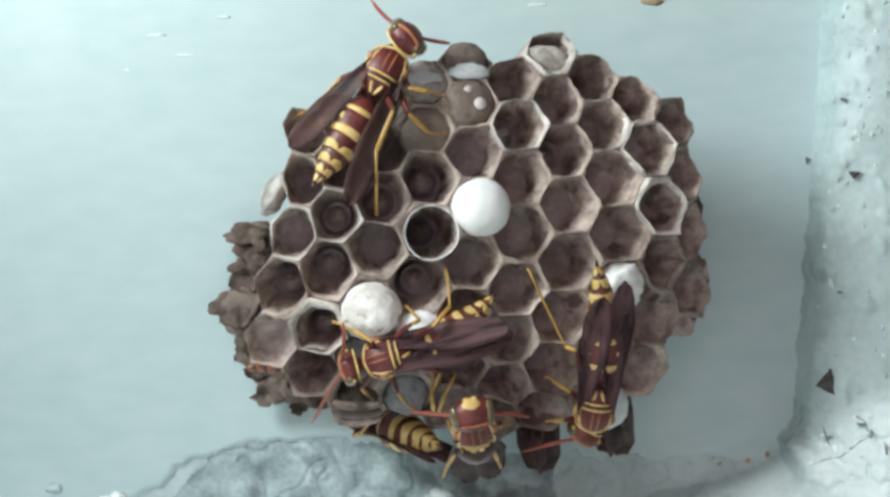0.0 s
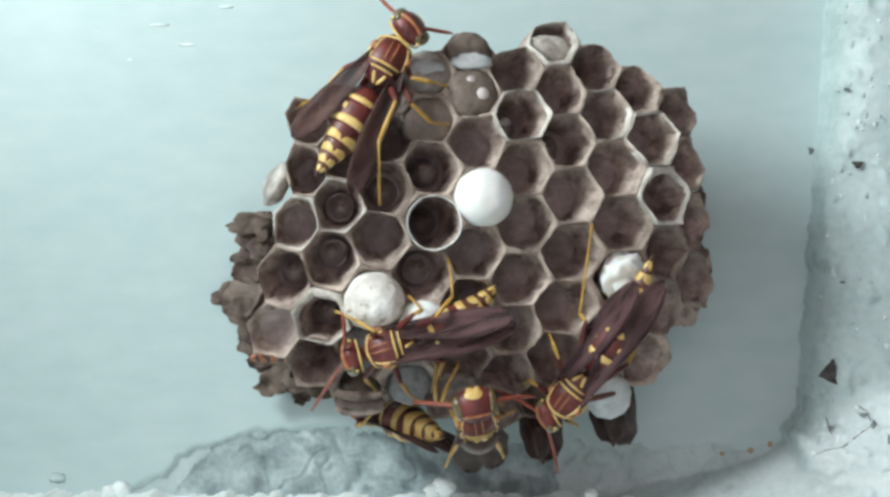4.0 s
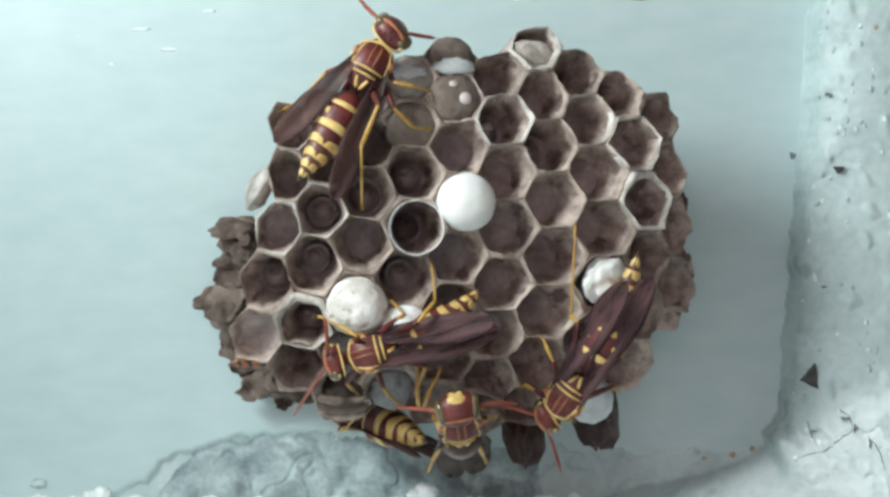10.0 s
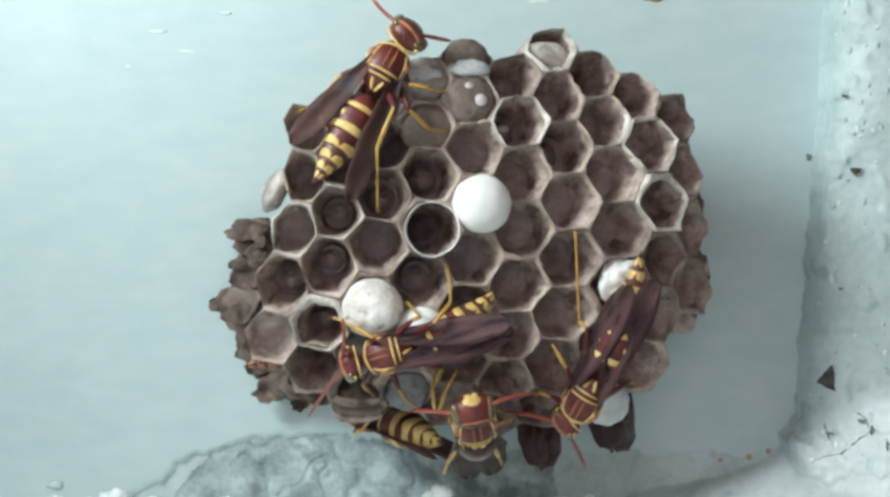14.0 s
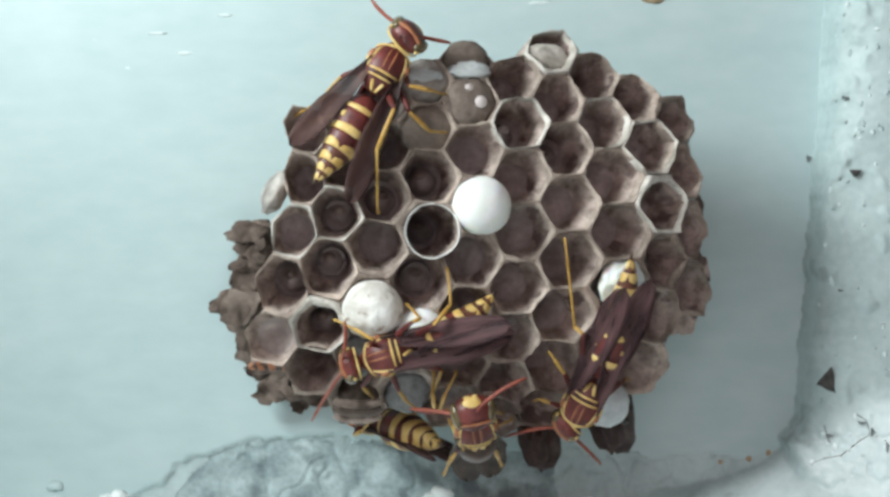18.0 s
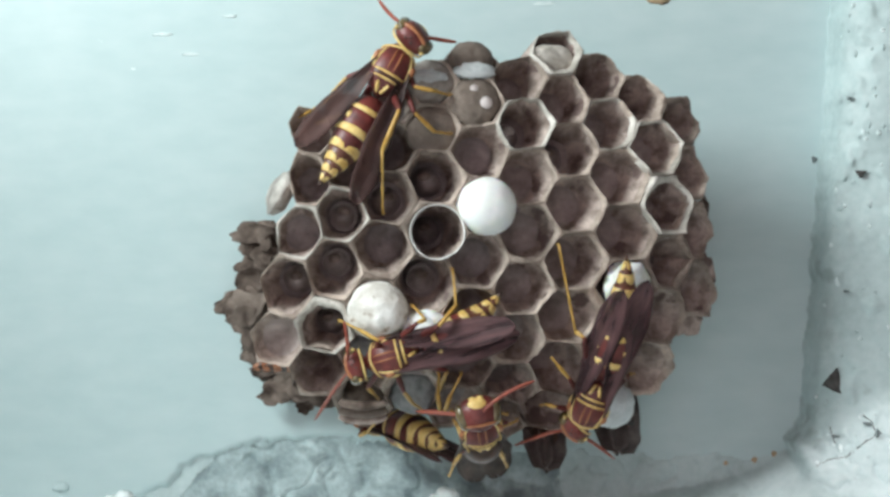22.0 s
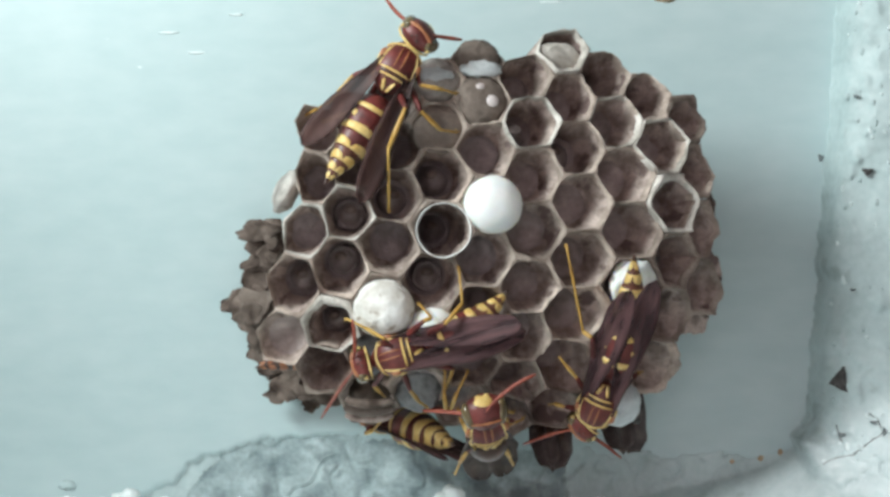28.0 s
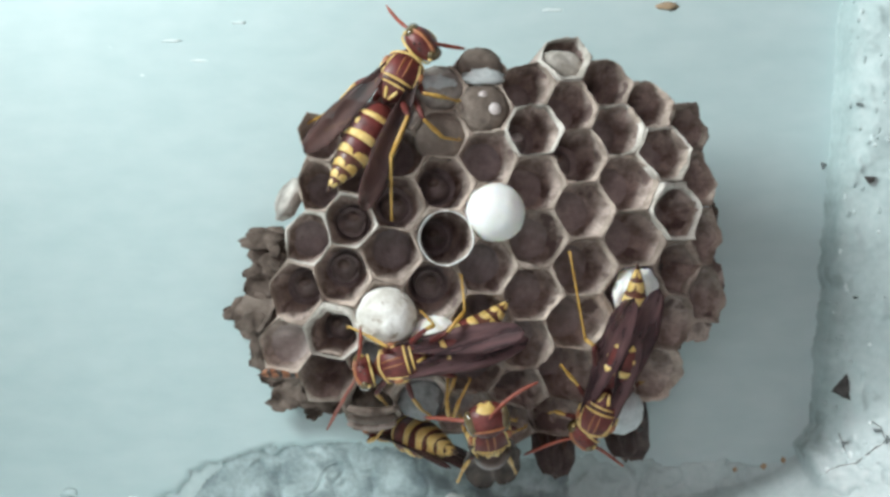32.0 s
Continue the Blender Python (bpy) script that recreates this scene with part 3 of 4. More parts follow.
part("cocoon_edge", rings(loops, False, False), M_FRESH, nest, "torn white silk edge of an opened cocoon")

# the stalk that holds the comb
part("stalk", tube([Vector((0.004, -0.014, 0.002)), Vector((0.003, -0.008, 0.001)), Vector((0.002, -0.003, 0)), Vector((0, 0.001, 0))], [0.006, 0.0028, 0.003, 0.007], 16), M_OLD, nest,
     "dark papery stalk")


def axis_at(q, r):
    u, v = plan(q, r)
    a, b = mouth(u, v), root(u, v)
    return a, (a - b).normalized(), u, v


def turned(d, up=Vector((0, 0, 1))):
    """A turn that takes x to d."""
    d = d.normalized()
    s = up.cross(d).normalized()
    return Matrix((d, s, d.cross(s))).transposed()


def cap(q, r, mat, label, radius, tall, out=0.0, seed=0.0, rough=0.05):
    a, d, u, v = axis_at(q, r)
    ob = part("cap", blob(a + d * (out * MM) - NEST, (tall * MM, radius * MM, radius * 0.98 * MM), turned(d), 30, 20, rough, seed, 1.4, 0.85), mat, nest, label)
    return ob


cap(-1, 2, M_SILK, "clean white domed silk cap", 3.15, 2.6, 0.4, 1.0, 0.04)
cap(-3, 5, M_SILK_DIRTY, "white silk cap with brown smears", 3.2, 3.0, 0.3, 2.0, 0.09)
cap(-1.88, 4.82, M_SILK, "white domed silk cap", 2.7, 2.0, 0.2, 3.0)
cap(1.95, 2.02, M_SILK, "torn white silk cap", 2.7, 1.5, -0.4, 4.0, 0.3)
cap(2, 4, M_CAP_PALE, "pale silk cap with a dark spot", 2.7, 2.6, 0.2, 5.0, 0.07)
a, d, u, v = axis_at(2, 4)
# A dark blob set on the cap's surface; nothing is cut into it.
part("hole", blob(mouth(u + 16, v + 18) + d * 2.15 * MM - NEST, (0.25 * MM, 0.5 * MM, 0.35 * MM), turned(d), 12, 8, 0.3), M_CHIP, nest, "small dark spot on a silk cap")
cap(-1, 0, M_SILK_GREY, "grey cap with two pinkish dots", 2.75, 1.2, -0.5, 6.0, 0.12)
cap(-2, 1, M_SILK_GREY, "grey papery cap", 2.8, 0.9, -0.9, 7.0, 0.12)
cap(-2, 0, M_SILK_PALE, "pale grey cap", 2.6, 1.1, -0.6, 8.0, 0.15)
cap(-1, -1, M_SILK_GREY, "grey papery cap", 2.4, 1.3, -0.3, 9.0, 0.12)
cap(-2, 6, M_BULGE, "bluish grey sunken cap", 2.55, 0.8, -1.2, 10.0, 0.3)
cap(-3, 7, M_OLD, "brown papery cap of a low cell", 2.3, 1.0, -1.8, 12.0, 0.2)
cap(-3, 6, M_BULGE, "bluish grey cap", 2.4, 0.9, -0.9, 11.0)
for k, (dv, rr) in enumerate(((-4, 0.42), (9, 0.5), (22, 0.4))):
    pts = [at(612 + 42 * math.sin(t), 706 + dv + 10 * math.cos(t), 5.0 + 1.2 * k) - NEST for t in [radians(a) for a in range(-80, 81, 16)]]
    part("paper_band", tube(pts, [rr * MM * (0.5 + 0.5 * math.cos(radians(a))) + 0.1 * MM for a in range(-80, 81, 16)], 8), (M_OLD, M_SILK_GREY, M_PAPER)[k], nest, "bowed band of a low cell's paper wall")
a, d, u, v = axis_at(-1, 0)
for du, dv, rr in ((-6, -18, 0.5), (15, 6, 0.68)):
    part("dot", blob(mouth(u + du, v + dv) + d * 0.55 * MM - NEST, (0.3 * MM, rr * MM, rr * MM), turned(d), 12, 8), M_DOT, nest, "pinkish white dot")
a, d, u, v = axis_at(-1, -1)
part("cap_edge", blob(mouth(u + 3, v + 20) + d * 0.5 * MM - NEST, (0.5 * MM, 2.3 * MM, 0.95 * MM), turned(d), 18, 10, 0.35, 3.0), M_CAP_PALE, nest, "torn pale edge of a cap")
a, d, u, v = axis_at(1, -2)
part("flap", blob(mouth(u, v + 15) - d * 0.5 * MM - NEST, (0.5 * MM, 2.7 * MM, 1.75 * MM), turned(d), 16, 10, 0.25, 8.0), M_RIM_PALE, nest, "pale paper flap in an open cell")
a, d, u, v = axis_at(-2, 0)
part("cap_edge", blob(mouth(u - 4, v - 6) + d * 0.35 * MM - NEST, (0.45 * MM, 1.9 * MM, 0.85 * MM), turned(d), 18, 10, 0.5, 6.0), M_CAP_PALE, nest, "pale blotch on a cap")


def larva(q, r, radius, mat, label, glint=0.0, fold=False):
    u, v = plan(q, r)
    a, b = mouth(u, v), root(u, v)
    d = (a - b).normalized()
    p = a.lerp(b, floor_of(q, r) + 0.06)
    ob = thing("larva", Matrix.Translation(p), label, "larva", "larvae in the cells")
    part("body", blob((0, 0, 0), (2.0 * MM, radius * MM, radius * MM), turned(d), 18, 10, 0.08, q + r * 3.0), mat, ob)
    if fold:
      part("fold", tube([turned(d) @ Vector((1.1 * MM, math.cos(k * 0.5236) * radius * 0.83 * MM, math.sin(k * 0.5236) * radius * 0.83 * MM)) for k in range(13)],
                      [0.28 * MM] * 13, 6), mat, ob)
    part("head", blob(turned(d) @ Vector((1.6 * MM, 0.35 * MM * math.sin(q * 5 + r), 0.45 * MM)), (0.6 * MM, 0.75 * MM, 0.6 * MM), turned(d), 12, 8), M_EGG if glint else M_LARVA_HEAD, ob)
    return ob


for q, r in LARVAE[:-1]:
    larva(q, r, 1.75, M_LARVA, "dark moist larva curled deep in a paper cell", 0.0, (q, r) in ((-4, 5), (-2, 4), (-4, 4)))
larva(*LARVAE[-1], 1.5, M_LARVA, "young larva with a pale head in a paper cell", 1.0)

# ---- old nest paper left on the wall ----
remnant = thing("nest_remnant", Matrix.Translation(at(440, 560, WALL_BACK)), "torn brown remains of old nest paper stuck to the wall", "nest remains")
base0 = at(440, 560, WALL_BACK)


def scrap(u, v, size, back, tilt, seed, mat=M_OLD, owner=None):
    """A crumpled shred of paper with a ragged edge."""
    c = at(u, v, back) - (base0 if owner is None else NEST)
    n, rows = 26, 6
    top, low = [], []
    for i in range(rows + 1):
        k = max(i / rows, 0.03)
        lp, lq = [], []
        for j in range(n):
            a = 2 * math.pi * j / n
            e = 1 + 0.55 * noise.noise(Vector((math.cos(a) * 1.5 + seed, math.sin(a) * 1.5, seed))) + 0.12 * noise.noise(Vector((math.cos(a) * 6, math.sin(a) * 6, seed * 2)))
            x, z = math.cos(a) * size[0] * k * e, math.sin(a) * size[1] * k * e
            y = 0.6 * noise.noise(Vector((x * 0.5 + seed, z * 0.5, 1.0))) + tilt[0] * x + tilt[1] * z
            lp.append(c + Vector((x, y, z)) * MM)
            lq.append(c + Vector((x, y + 0.35, z)) * MM)
        top.append(lp)
        low.append(lq)
    part("paper_scrap", rings(top + low[::-1]), mat, owner or remnant)


rnd = random.Random(11)
for k in range(80):
    ang = radians(rnd.uniform(88, 212))
    far = rnd.uniform(0.72, 1.0) ** 0.8
    u, v = 588 + 196 * far * math.cos(ang), 525 + 172 * far * math.sin(ang) * (1.0 if math.sin(ang) > 0 else 1.35)
    size = rnd.uniform(0.8, 2.6) * (1.15 - 0.5 * (far - 0.72))
    scrap(u, v, (size * rnd.uniform(0.8, 1.5), size * rnd.uniform(0.5, 1.1)), rnd.uniform(25.5, 29.3), (rnd.uniform(-0.3, 0.3), rnd.uniform(-0.3, 0.3)), k * 2.37 + 1)
for k in range(16):
    scrap(rnd.uniform(438, 545), rnd.uniform(655, 712) - 14 * (k % 3), (rnd.uniform(0.8, 1.9), rnd.uniform(0.7, 1.3)), rnd.uniform(25.5, 29.3), (rnd.uniform(-0.3, 0.3), rnd.uniform(-0.3, 0.3)), k * 3.13 + 2)
scrap(408, 535, (2.3, 2.0), 24, (-0.2, 0.3), 41.0, M_SILK_GREY)
scrap(404, 556, (1.7, 1.2), 23, (0.3, -0.2), 43.0, M_SILK_GREY)
loops = []
for k, rad in ((0.0, 0.05), (0.12, 0.6), (0.35, 0.95), (0.6, 1.0), (0.85, 0.8), (1.0, 0.15)):
    lp = []
    for j in range(22):
        a = 2 * math.pi * j / 22
        e = rad * (1 + 0.3 * noise.noise(Vector((math.cos(a) * 1.8, math.sin(a) * 1.8, k * 2 + 3.0))))
        lp.append(at(468 + 26 * e * math.cos(a) + 10 * e * math.sin(a) - 4 * k, 338 + 40 * e * -math.sin(a) - 8 * e * math.cos(a), 7.5 + 9 * k) - NEST)
    loops.append(lp)
part("side_pocket", rings(loops), M_SILK_PALE, nest, "pale closed paper pocket on the comb's side")
scrap(1213, 375, (0.7, 1.9), 17, (0.3, 0.0), 47.0, M_OLD, nest)
scrap(1207, 480, (1.5, 2.6), 16, (0.2, 0.0), 49.0, M_PAPER, nest)
scrap(1180, 560, (1.6, 2.4), 16, (0.2, 0.0), 51.0, M_PAPER, nest)

# ---- the wasps ----
def spindle(t):
    """Half width of the hind body, 0 at its waist to 1 at its tip."""
    return 2.05 * (math.sin(math.pi * min(t, 1.0) ** 0.62) ** 0.75) * (1 - 0.12 * t) + 0.14


def thorax_at(x, a, k=1.0):
    """A point of the mid body's skin at x, a degrees round from its back."""
    t = min(max((x + 3.0) / 6.2, 0.001), 0.999)
    w = math.sin(math.pi * t) ** (0.55 + 0.35 * t)
    ry, rz = (2.2 + 0.12 * math.sin(3 * math.pi * t)) * w * k, (1.75 - 0.2 * t) * w * k
    return Vector((x, -math.sin(radians(a)) * ry, math.cos(radians(a)) * rz))


def stripe(pts, r, flat=0.5):
    n = len(pts)
    return tube(pts, [r * (0.35 + 0.65 * math.sin(math.pi * (i + 0.5) / n) ** 0.5) for i in range(n)], 6, flat)


def wasp(label, head_at, tail_at, up, size=1.0, bend=(0.0, 0.0), wings=((8, 4, 0), (8, 4, 0)), legs=None, feelers=None, wing_mat=None, group="wasps on the nest", blunt=0.6,
         plate_mat=None, origin=None, bands=None, reach=1.0, tuck=(-0.25, 0.0, 0.0), fold=0.0, base=None, broad=1.0, head_yaw=0.0, head_pitch=0.0, crown=1.0, girth=1.0, band_wide=1.0):
    """A paper wasp. head_at and tail_at: ends of its body line; bend: sideways and downward bow of the hind body, in mm;
    wings: sweep, droop, lift and, if given, span of each; legs: knee and foot places; feelers: bow and tip places."""
    fwd = (head_at - tail_at).normalized()
    up = (up - fwd * up.dot(fwd)).normalized()
    left = up.cross(fwd)
    rot = Matrix((fwd, left, up)).transposed().to_4x4()
    base = base or Matrix.Translation(origin if origin is not None else head_at - fwd * (4.6 * size * MM)) @ rot
    ob = thing("paper_wasp", base, label, "wasp", group)
    back = base.inverted()
    s = size

    def put(name, vf, mat, parent=None, lab="", pivot=None):
        return part(name, scaled(vf, MM * s), mat, parent or ob, lab, None if pivot is None else Vector(pivot) * MM * s)

    def here(p):
        return (back @ p) / (MM * s)

    # mid body
    loops = [[thorax_at(-3.0 + 6.2 * i / 18, 360 * j / 24) for j in range(24)] for i in range(19)]
    body = put("thorax", rings(loops), M_RED)
    collar = [thorax_at(2.25 - 0.75 * (abs(a) / 100) ** 1.5, a, 1.03) for a in range(-110, 111, 10)]
    put("collar_stripe", stripe(collar, 0.16), M_YELLOW, body, "yellow collar stripe")
    for sg in (-1, 1):
        put("back_stripe", stripe([thorax_at(1.9 - 0.32 * i, sg * (11 - 0.3 * i), 1.012) for i in range(8)], 0.11), M_RUSTY, body, "thin orange stripe")
        put("shoulder_stripe", stripe([thorax_at(1.7 - 0.4 * i, sg * (48 + i * 1.5), 1.02) for i in range(7)], 0.13), M_YELLOW, body, "yellow shoulder stripe")
        put("side_mark", blob(thorax_at(0.3, sg * 92, 0.97), (0.8, 0.25, 0.55), None, 10, 6), M_YELLOW, body, "yellow side mark")
        put("side_mark", blob(thorax_at(-1.5, sg * 85, 0.97), (0.7, 0.25, 0.45), None, 10, 6), M_YELLOW, body, "yellow side mark")
        put("hind_stripe", stripe([thorax_at(-1.75 - 0.2 * i, sg * (20 - 1.2 * i), 1.03) for i in range(6)], 0.2), M_YELLOW, body, "yellow hind stripe")
        put("wing_joint", blob(thorax_at(0.55, sg * 62, 1.04), (0.55, 0.35, 0.3), None, 10, 6), M_RUSTY, body)
    put("cross_stripe", stripe([thorax_at(-0.72, a, 1.03) for a in range(-48, 49, 8)], 0.14), M_YELLOW, body, "yellow cross stripe")
    put("cross_stripe", stripe([thorax_at(-1.32, a, 1.03) for a in range(-42, 43, 7)], 0.13), M_YELLOW, body, "yellow cross stripe")
    put("seam", stripe([thorax_at(-1.02, a, 1.015) for a in range(-60, 61, 10)], 0.1), M_DARK, body)

    shift = Vector(tuck)

    neck = Vector((3.0, 0, 0))
    nod = Matrix.Rotation(radians(head_yaw), 3, "Z") @ Matrix.Rotation(radians(-head_pitch), 3, "Y") * crown

    def puth(name, vf, mat, parent=None, lab="", pivot=None, free=False):
        """A part of the head, turned with it about the neck; free: already where it belongs."""
        verts = [Vector(v) + shift if free else nod @ (Vector(v) - neck) + neck + shift for v in vf[0]]
        return put(name, (verts, vf[1]), mat, parent, lab, None if pivot is None else Vector(pivot) + shift)

    # head
    head = puth("head", merge(blob((4.2, 0, 0.0), (1.2, 1.9, 1.6), None, 22, 14, 0.04, 1.0), tube([(2.9, 0, 0), (3.7, 0, 0)], [0.55, 0.8], 12)), M_RED)
    puth("brow", stripe([Vector((4.25 + 0.72 * math.cos(radians(a * 0.7)), 1.35 * math.sin(radians(a)), 1.12 - 0.1 * abs(a) / 60)) for a in range(-75, 76, 15)], 0.3), M_RUSTY, head, "orange brow")
    puth("nape_stripe", stripe([Vector((3.45 - 0.12 * math.cos(radians(a)), 1.72 * math.sin(radians(a)), 1.42 * math.cos(radians(a)))) for a in range(-105, 106, 15)], 0.13), M_YELLOW, head,
        "yellow nape stripe")
    puth("face_plate", blob((4.95, 0, -0.55), (0.42, 0.95, 0.85), None, 14, 8), M_YELLOW, head, "yellow face plate")
    for sg in (-1, 1):
        puth("eye", blob((4.35, sg * 1.42, 0.12), (0.74, 0.58, 1.2), Matrix.Rotation(sg * 0.15, 3, "X"), 16, 12), M_EYE, head, "olive compound eye")
        puth("jaw", blob((4.85, sg * 0.35, -1.3), (0.25, 0.3, 0.2), None, 10, 6), M_YELLOW, head)
        puth("cheek_mark", blob((4.0, sg * 1.62, 0.75), (0.25, 0.2, 0.45), None, 8, 6), M_YELLOW, head)
    for k in range(3):
        puth("simple_eye", blob((4.35 - (0.25 if k else -0.1), (0, 0.32, -0.32)[k], 1.55), (0.14, 0.14, 0.1), None, 8, 5), M_DARK, head)
    antennae = []
    for k, sg in enumerate((1, -1) if feelers != 0 else ()):
        root_p = nod @ (Vector((5.0, sg * 0.45, 0.65)) - neck) + neck
        tip = here(feelers[k][1]) if feelers and feelers[k] else Vector((8.5, sg * 4.0, 1.0))
        mid = here(feelers[k][0]) if feelers and feelers[k] else root_p.lerp(tip, 0.4) + Vector((0.4, sg * 0.6, 1.0))
        pts = curve3(root_p, mid - shift, tip - shift, 12)
        feeler = puth("antenna", tube(pts, [0.2, 0.17, 0.15, 0.17, 0.19, 0.2, 0.21, 0.21, 0.21, 0.21, 0.2, 0.17, 0.1], 8), M_ANT, None, "reddish antenna", root_p, True)
        antennae.append(feeler)

    # hind body: overlapping plates with scalloped yellow edges
    side, down = bend

    def spine(t):
        f = radians(fold) * min(t * 3, 1.0)
        return Vector((-3.0 - 10.6 * reach * t * math.cos(f), side * t * t, -0.55 - 0.25 * math.sin(t * 3.1) - down * t * t - 10.6 * reach * t * math.sin(f)))

    put("waist", tube([(-2.6, 0, -0.5), (-3.1, 0, -0.6), (-3.6, 0, -0.6)], [0.55, 0.32, 0.5], 12), M_DARK)
    cuts = (0.02, 0.2, 0.46, 0.64, 0.78, 0.89, 1.0)

    def skin(t, a, k):
        p, d = spine(t), (spine(t + 0.01) - spine(t - 0.01)).normalized()
        y = Vector((0, 0, 1)).cross(d).normalized()
        z = d.cross(y)
        r = spindle(t) * k * girth
        return p + y * (math.sin(a) * r) + z * (math.cos(a) * r * 0.93)

    for k in range(6):
        t0, t1 = cuts[k], cuts[k + 1]
        ts = [t0 + (t1 - t0 + 0.02 * (k < 5)) * i / 6 for i in range(7)]
        lp = [[skin(t, 2 * math.pi * j / 24, 1 + 0.035 * (i / 6) - (0.012 if i == 0 else 0)) for j in range(24)] for i, t in enumerate(ts)]
        plate = put("plate", rings(lp), plate_mat or (M_RED if k < 3 else M_BROWN))
        wide = (0.35, 0.36, 0.52, 0.62, 0.7, 0.8)[k] * (t1 - t0) * band_wide
        edge0, edge1 = [], []
        for j in range(36):
            a = 2 * math.pi * j / 36
            dent = 0.30 * (0.5 + 0.5 * math.cos(a * (4 if k > 1 else 2) + (0 if k > 1 else math.pi)))
            tf = t1 + 0.012 - wide * (1 - dent - (0.55 if abs(math.atan2(math.sin(a), math.cos(a))) < 0.12 and k > 1 else 0))
            edge0.append((tf, a))
            edge1.append((t1 + 0.008, a))
        lo = []
        for w in (0.0, 0.06, 0.5, 0.94, 1.0):
            lift = 1.018 if w in (0.0, 1.0) else 1.042
            lo.append([skin(e0[0] + (e1[0] - e0[0]) * w, e0[1], lift + 0.018 * w) for e0, e1 in zip(edge0, edge1)])
        put("band", rings(lo, False, False), bands or M_YELLOW, plate, "dusky band" if bands else "yellow band")
        if k == 1:
            for sg in (-1, 1):
                put("spot", blob(skin(0.30, sg * 0.75, 0.985), (0.38, 0.3, 0.16), None, 10, 6), bands or M_YELLOW, plate)
    put("sting_tip", tube([spine(0.97), spine(1.03), spine(1.05)], [0.3, 0.12, 0.03], 8), M_DARK)

    # wings, folded lengthwise
    for sg, spec in zip((1, -1), wings):
        sweep, droop, lift, span = (*spec, 1.0)[:4]
        a, b = radians(sweep), radians(droop)
        wroot = Vector((0.2, sg * 1.55, 1.15))
        ax = Vector((-math.cos(a) * math.cos(b), sg * math.sin(a) * math.cos(b), -math.sin(b)))
        across = Vector((math.sin(a), sg * math.cos(a), -0.25 + lift * 0.1)).normalized()
        nrm = ax.cross(across).normalized() * sg
        n = 26
        top, low = [], []
        for i in range(n + 1):
            t = i / n
            wl = 0.3 + broad * 1.25 * math.sin(math.pi * min(t, 1) ** 1.25) ** blunt * (0.6 + 0.5 * t)
            wo = 0.25 + broad * 1.35 * math.sin(math.pi * min(t, 1) ** 1.3) ** blunt * (0.6 + 0.5 * t)
            if i == n:
                wl = wo = 0.08
            c = wroot + ax * (14.6 * span * (0.45 + 0.55 * reach) * t) + nrm * (0.55 * math.sin(math.pi * t))
            lp = []
            for f in (-1, -0.6, -0.2, 0.2, 0.6, 1):
                w = (wl * -f if f < 0 else wo * f) * (1 + 0.16 * noise.noise(Vector((t * 7 + sg * 3, f * 1.2, sweep * 0.37))))
                crest = 0.28 * (1 - f * f) + (0.13 if abs(f) in (0.2,) else -0.05) * math.sin(math.pi * t)
                lp.append(c + across * (w if f > 0 else -w) + nrm * crest)
            top.append(lp)
        loops = [lp + [p - nrm * 0.07 for p in reversed(lp)] for lp in top]
        wing = put("wing", rings(loops), wing_mat or M_WING, None, "smoky brown folded wing")
        for f in (1, 2, 3, 4, 5):
            put("vein", tube([lp[f] + nrm * 0.02 for lp in top[:-1 - (f == 3) * 4]], [(0.12 if f == 5 else 0.06) - 0.002 * i for i in range(len(top) - 1 - (f == 3) * 4)], 5), M_VEIN if f in (1, 5) else M_VEIN_PALE, wing)

    # legs: front, middle, hind, on each side
    hips = ((1.6, 0.9, -1.2), (0.1, 1.1, -1.4), (-1.5, 1.0, -1.3))
    rest = (((3.4, 3.2, -0.2), (5.2, 4.2, -2.6)), ((0.4, 4.4, 0.2), (0.6, 6.2, -2.8)), ((-3.6, 4.0, 0.4), (-8.0, 5.2, -2.6)))
    for sg, tag in ((1, "l"), (-1, "r")):
        for k in range(3):
            hip = Vector((hips[k][0], sg * hips[k][1], hips[k][2]))
            spec = (legs or {}).get(tag + "fmh"[k])
            if spec == 0:
                continue
            if spec:
                knee, foot = here(spec[0]), here(spec[-1])
                ankle = here(spec[1]) if len(spec) == 3 else knee.lerp(foot, 0.55)
            else:
                knee, foot = (Vector((p[0], sg * p[1], p[2])) for p in rest[k])
                ankle = knee.lerp(foot, 0.55) + Vector((0, 0, 0.3))
            leg = put("leg", merge(blob(hip, (0.6, 0.6, 0.6), None, 10, 8), tube([hip, hip.lerp(knee, 0.2), hip.lerp(knee, 0.55), hip.lerp(knee, 0.9), knee], [0.25, 0.3, 0.35, 0.26, 0.2], 10)), M_RED)
            put("shin", tube([knee, knee.lerp(ankle, 0.12), knee.lerp(ankle, 0.6), ankle], [0.17, 0.2, 0.25, 0.2], 10), M_LEG, leg, "amber shin")
            pts = [ankle.lerp(foot, j / 6) for j in range(7)]
            put("foot", merge(tube(pts, [0.16, 0.13, 0.15, 0.12, 0.14, 0.11, 0.15], 8),
                              tube([foot, foot + Vector((0.3, 0.2, -0.2))], [0.1, 0.03], 6), tube([foot, foot + Vector((0.3, -0.2, -0.2))], [0.1, 0.03], 6)), M_LEG, leg)
    return ob, antennae


def on(u, v, lift=0.0):
    """A place lift mm above the comb's face."""
    return at(u, v, drop(u, v) - lift)


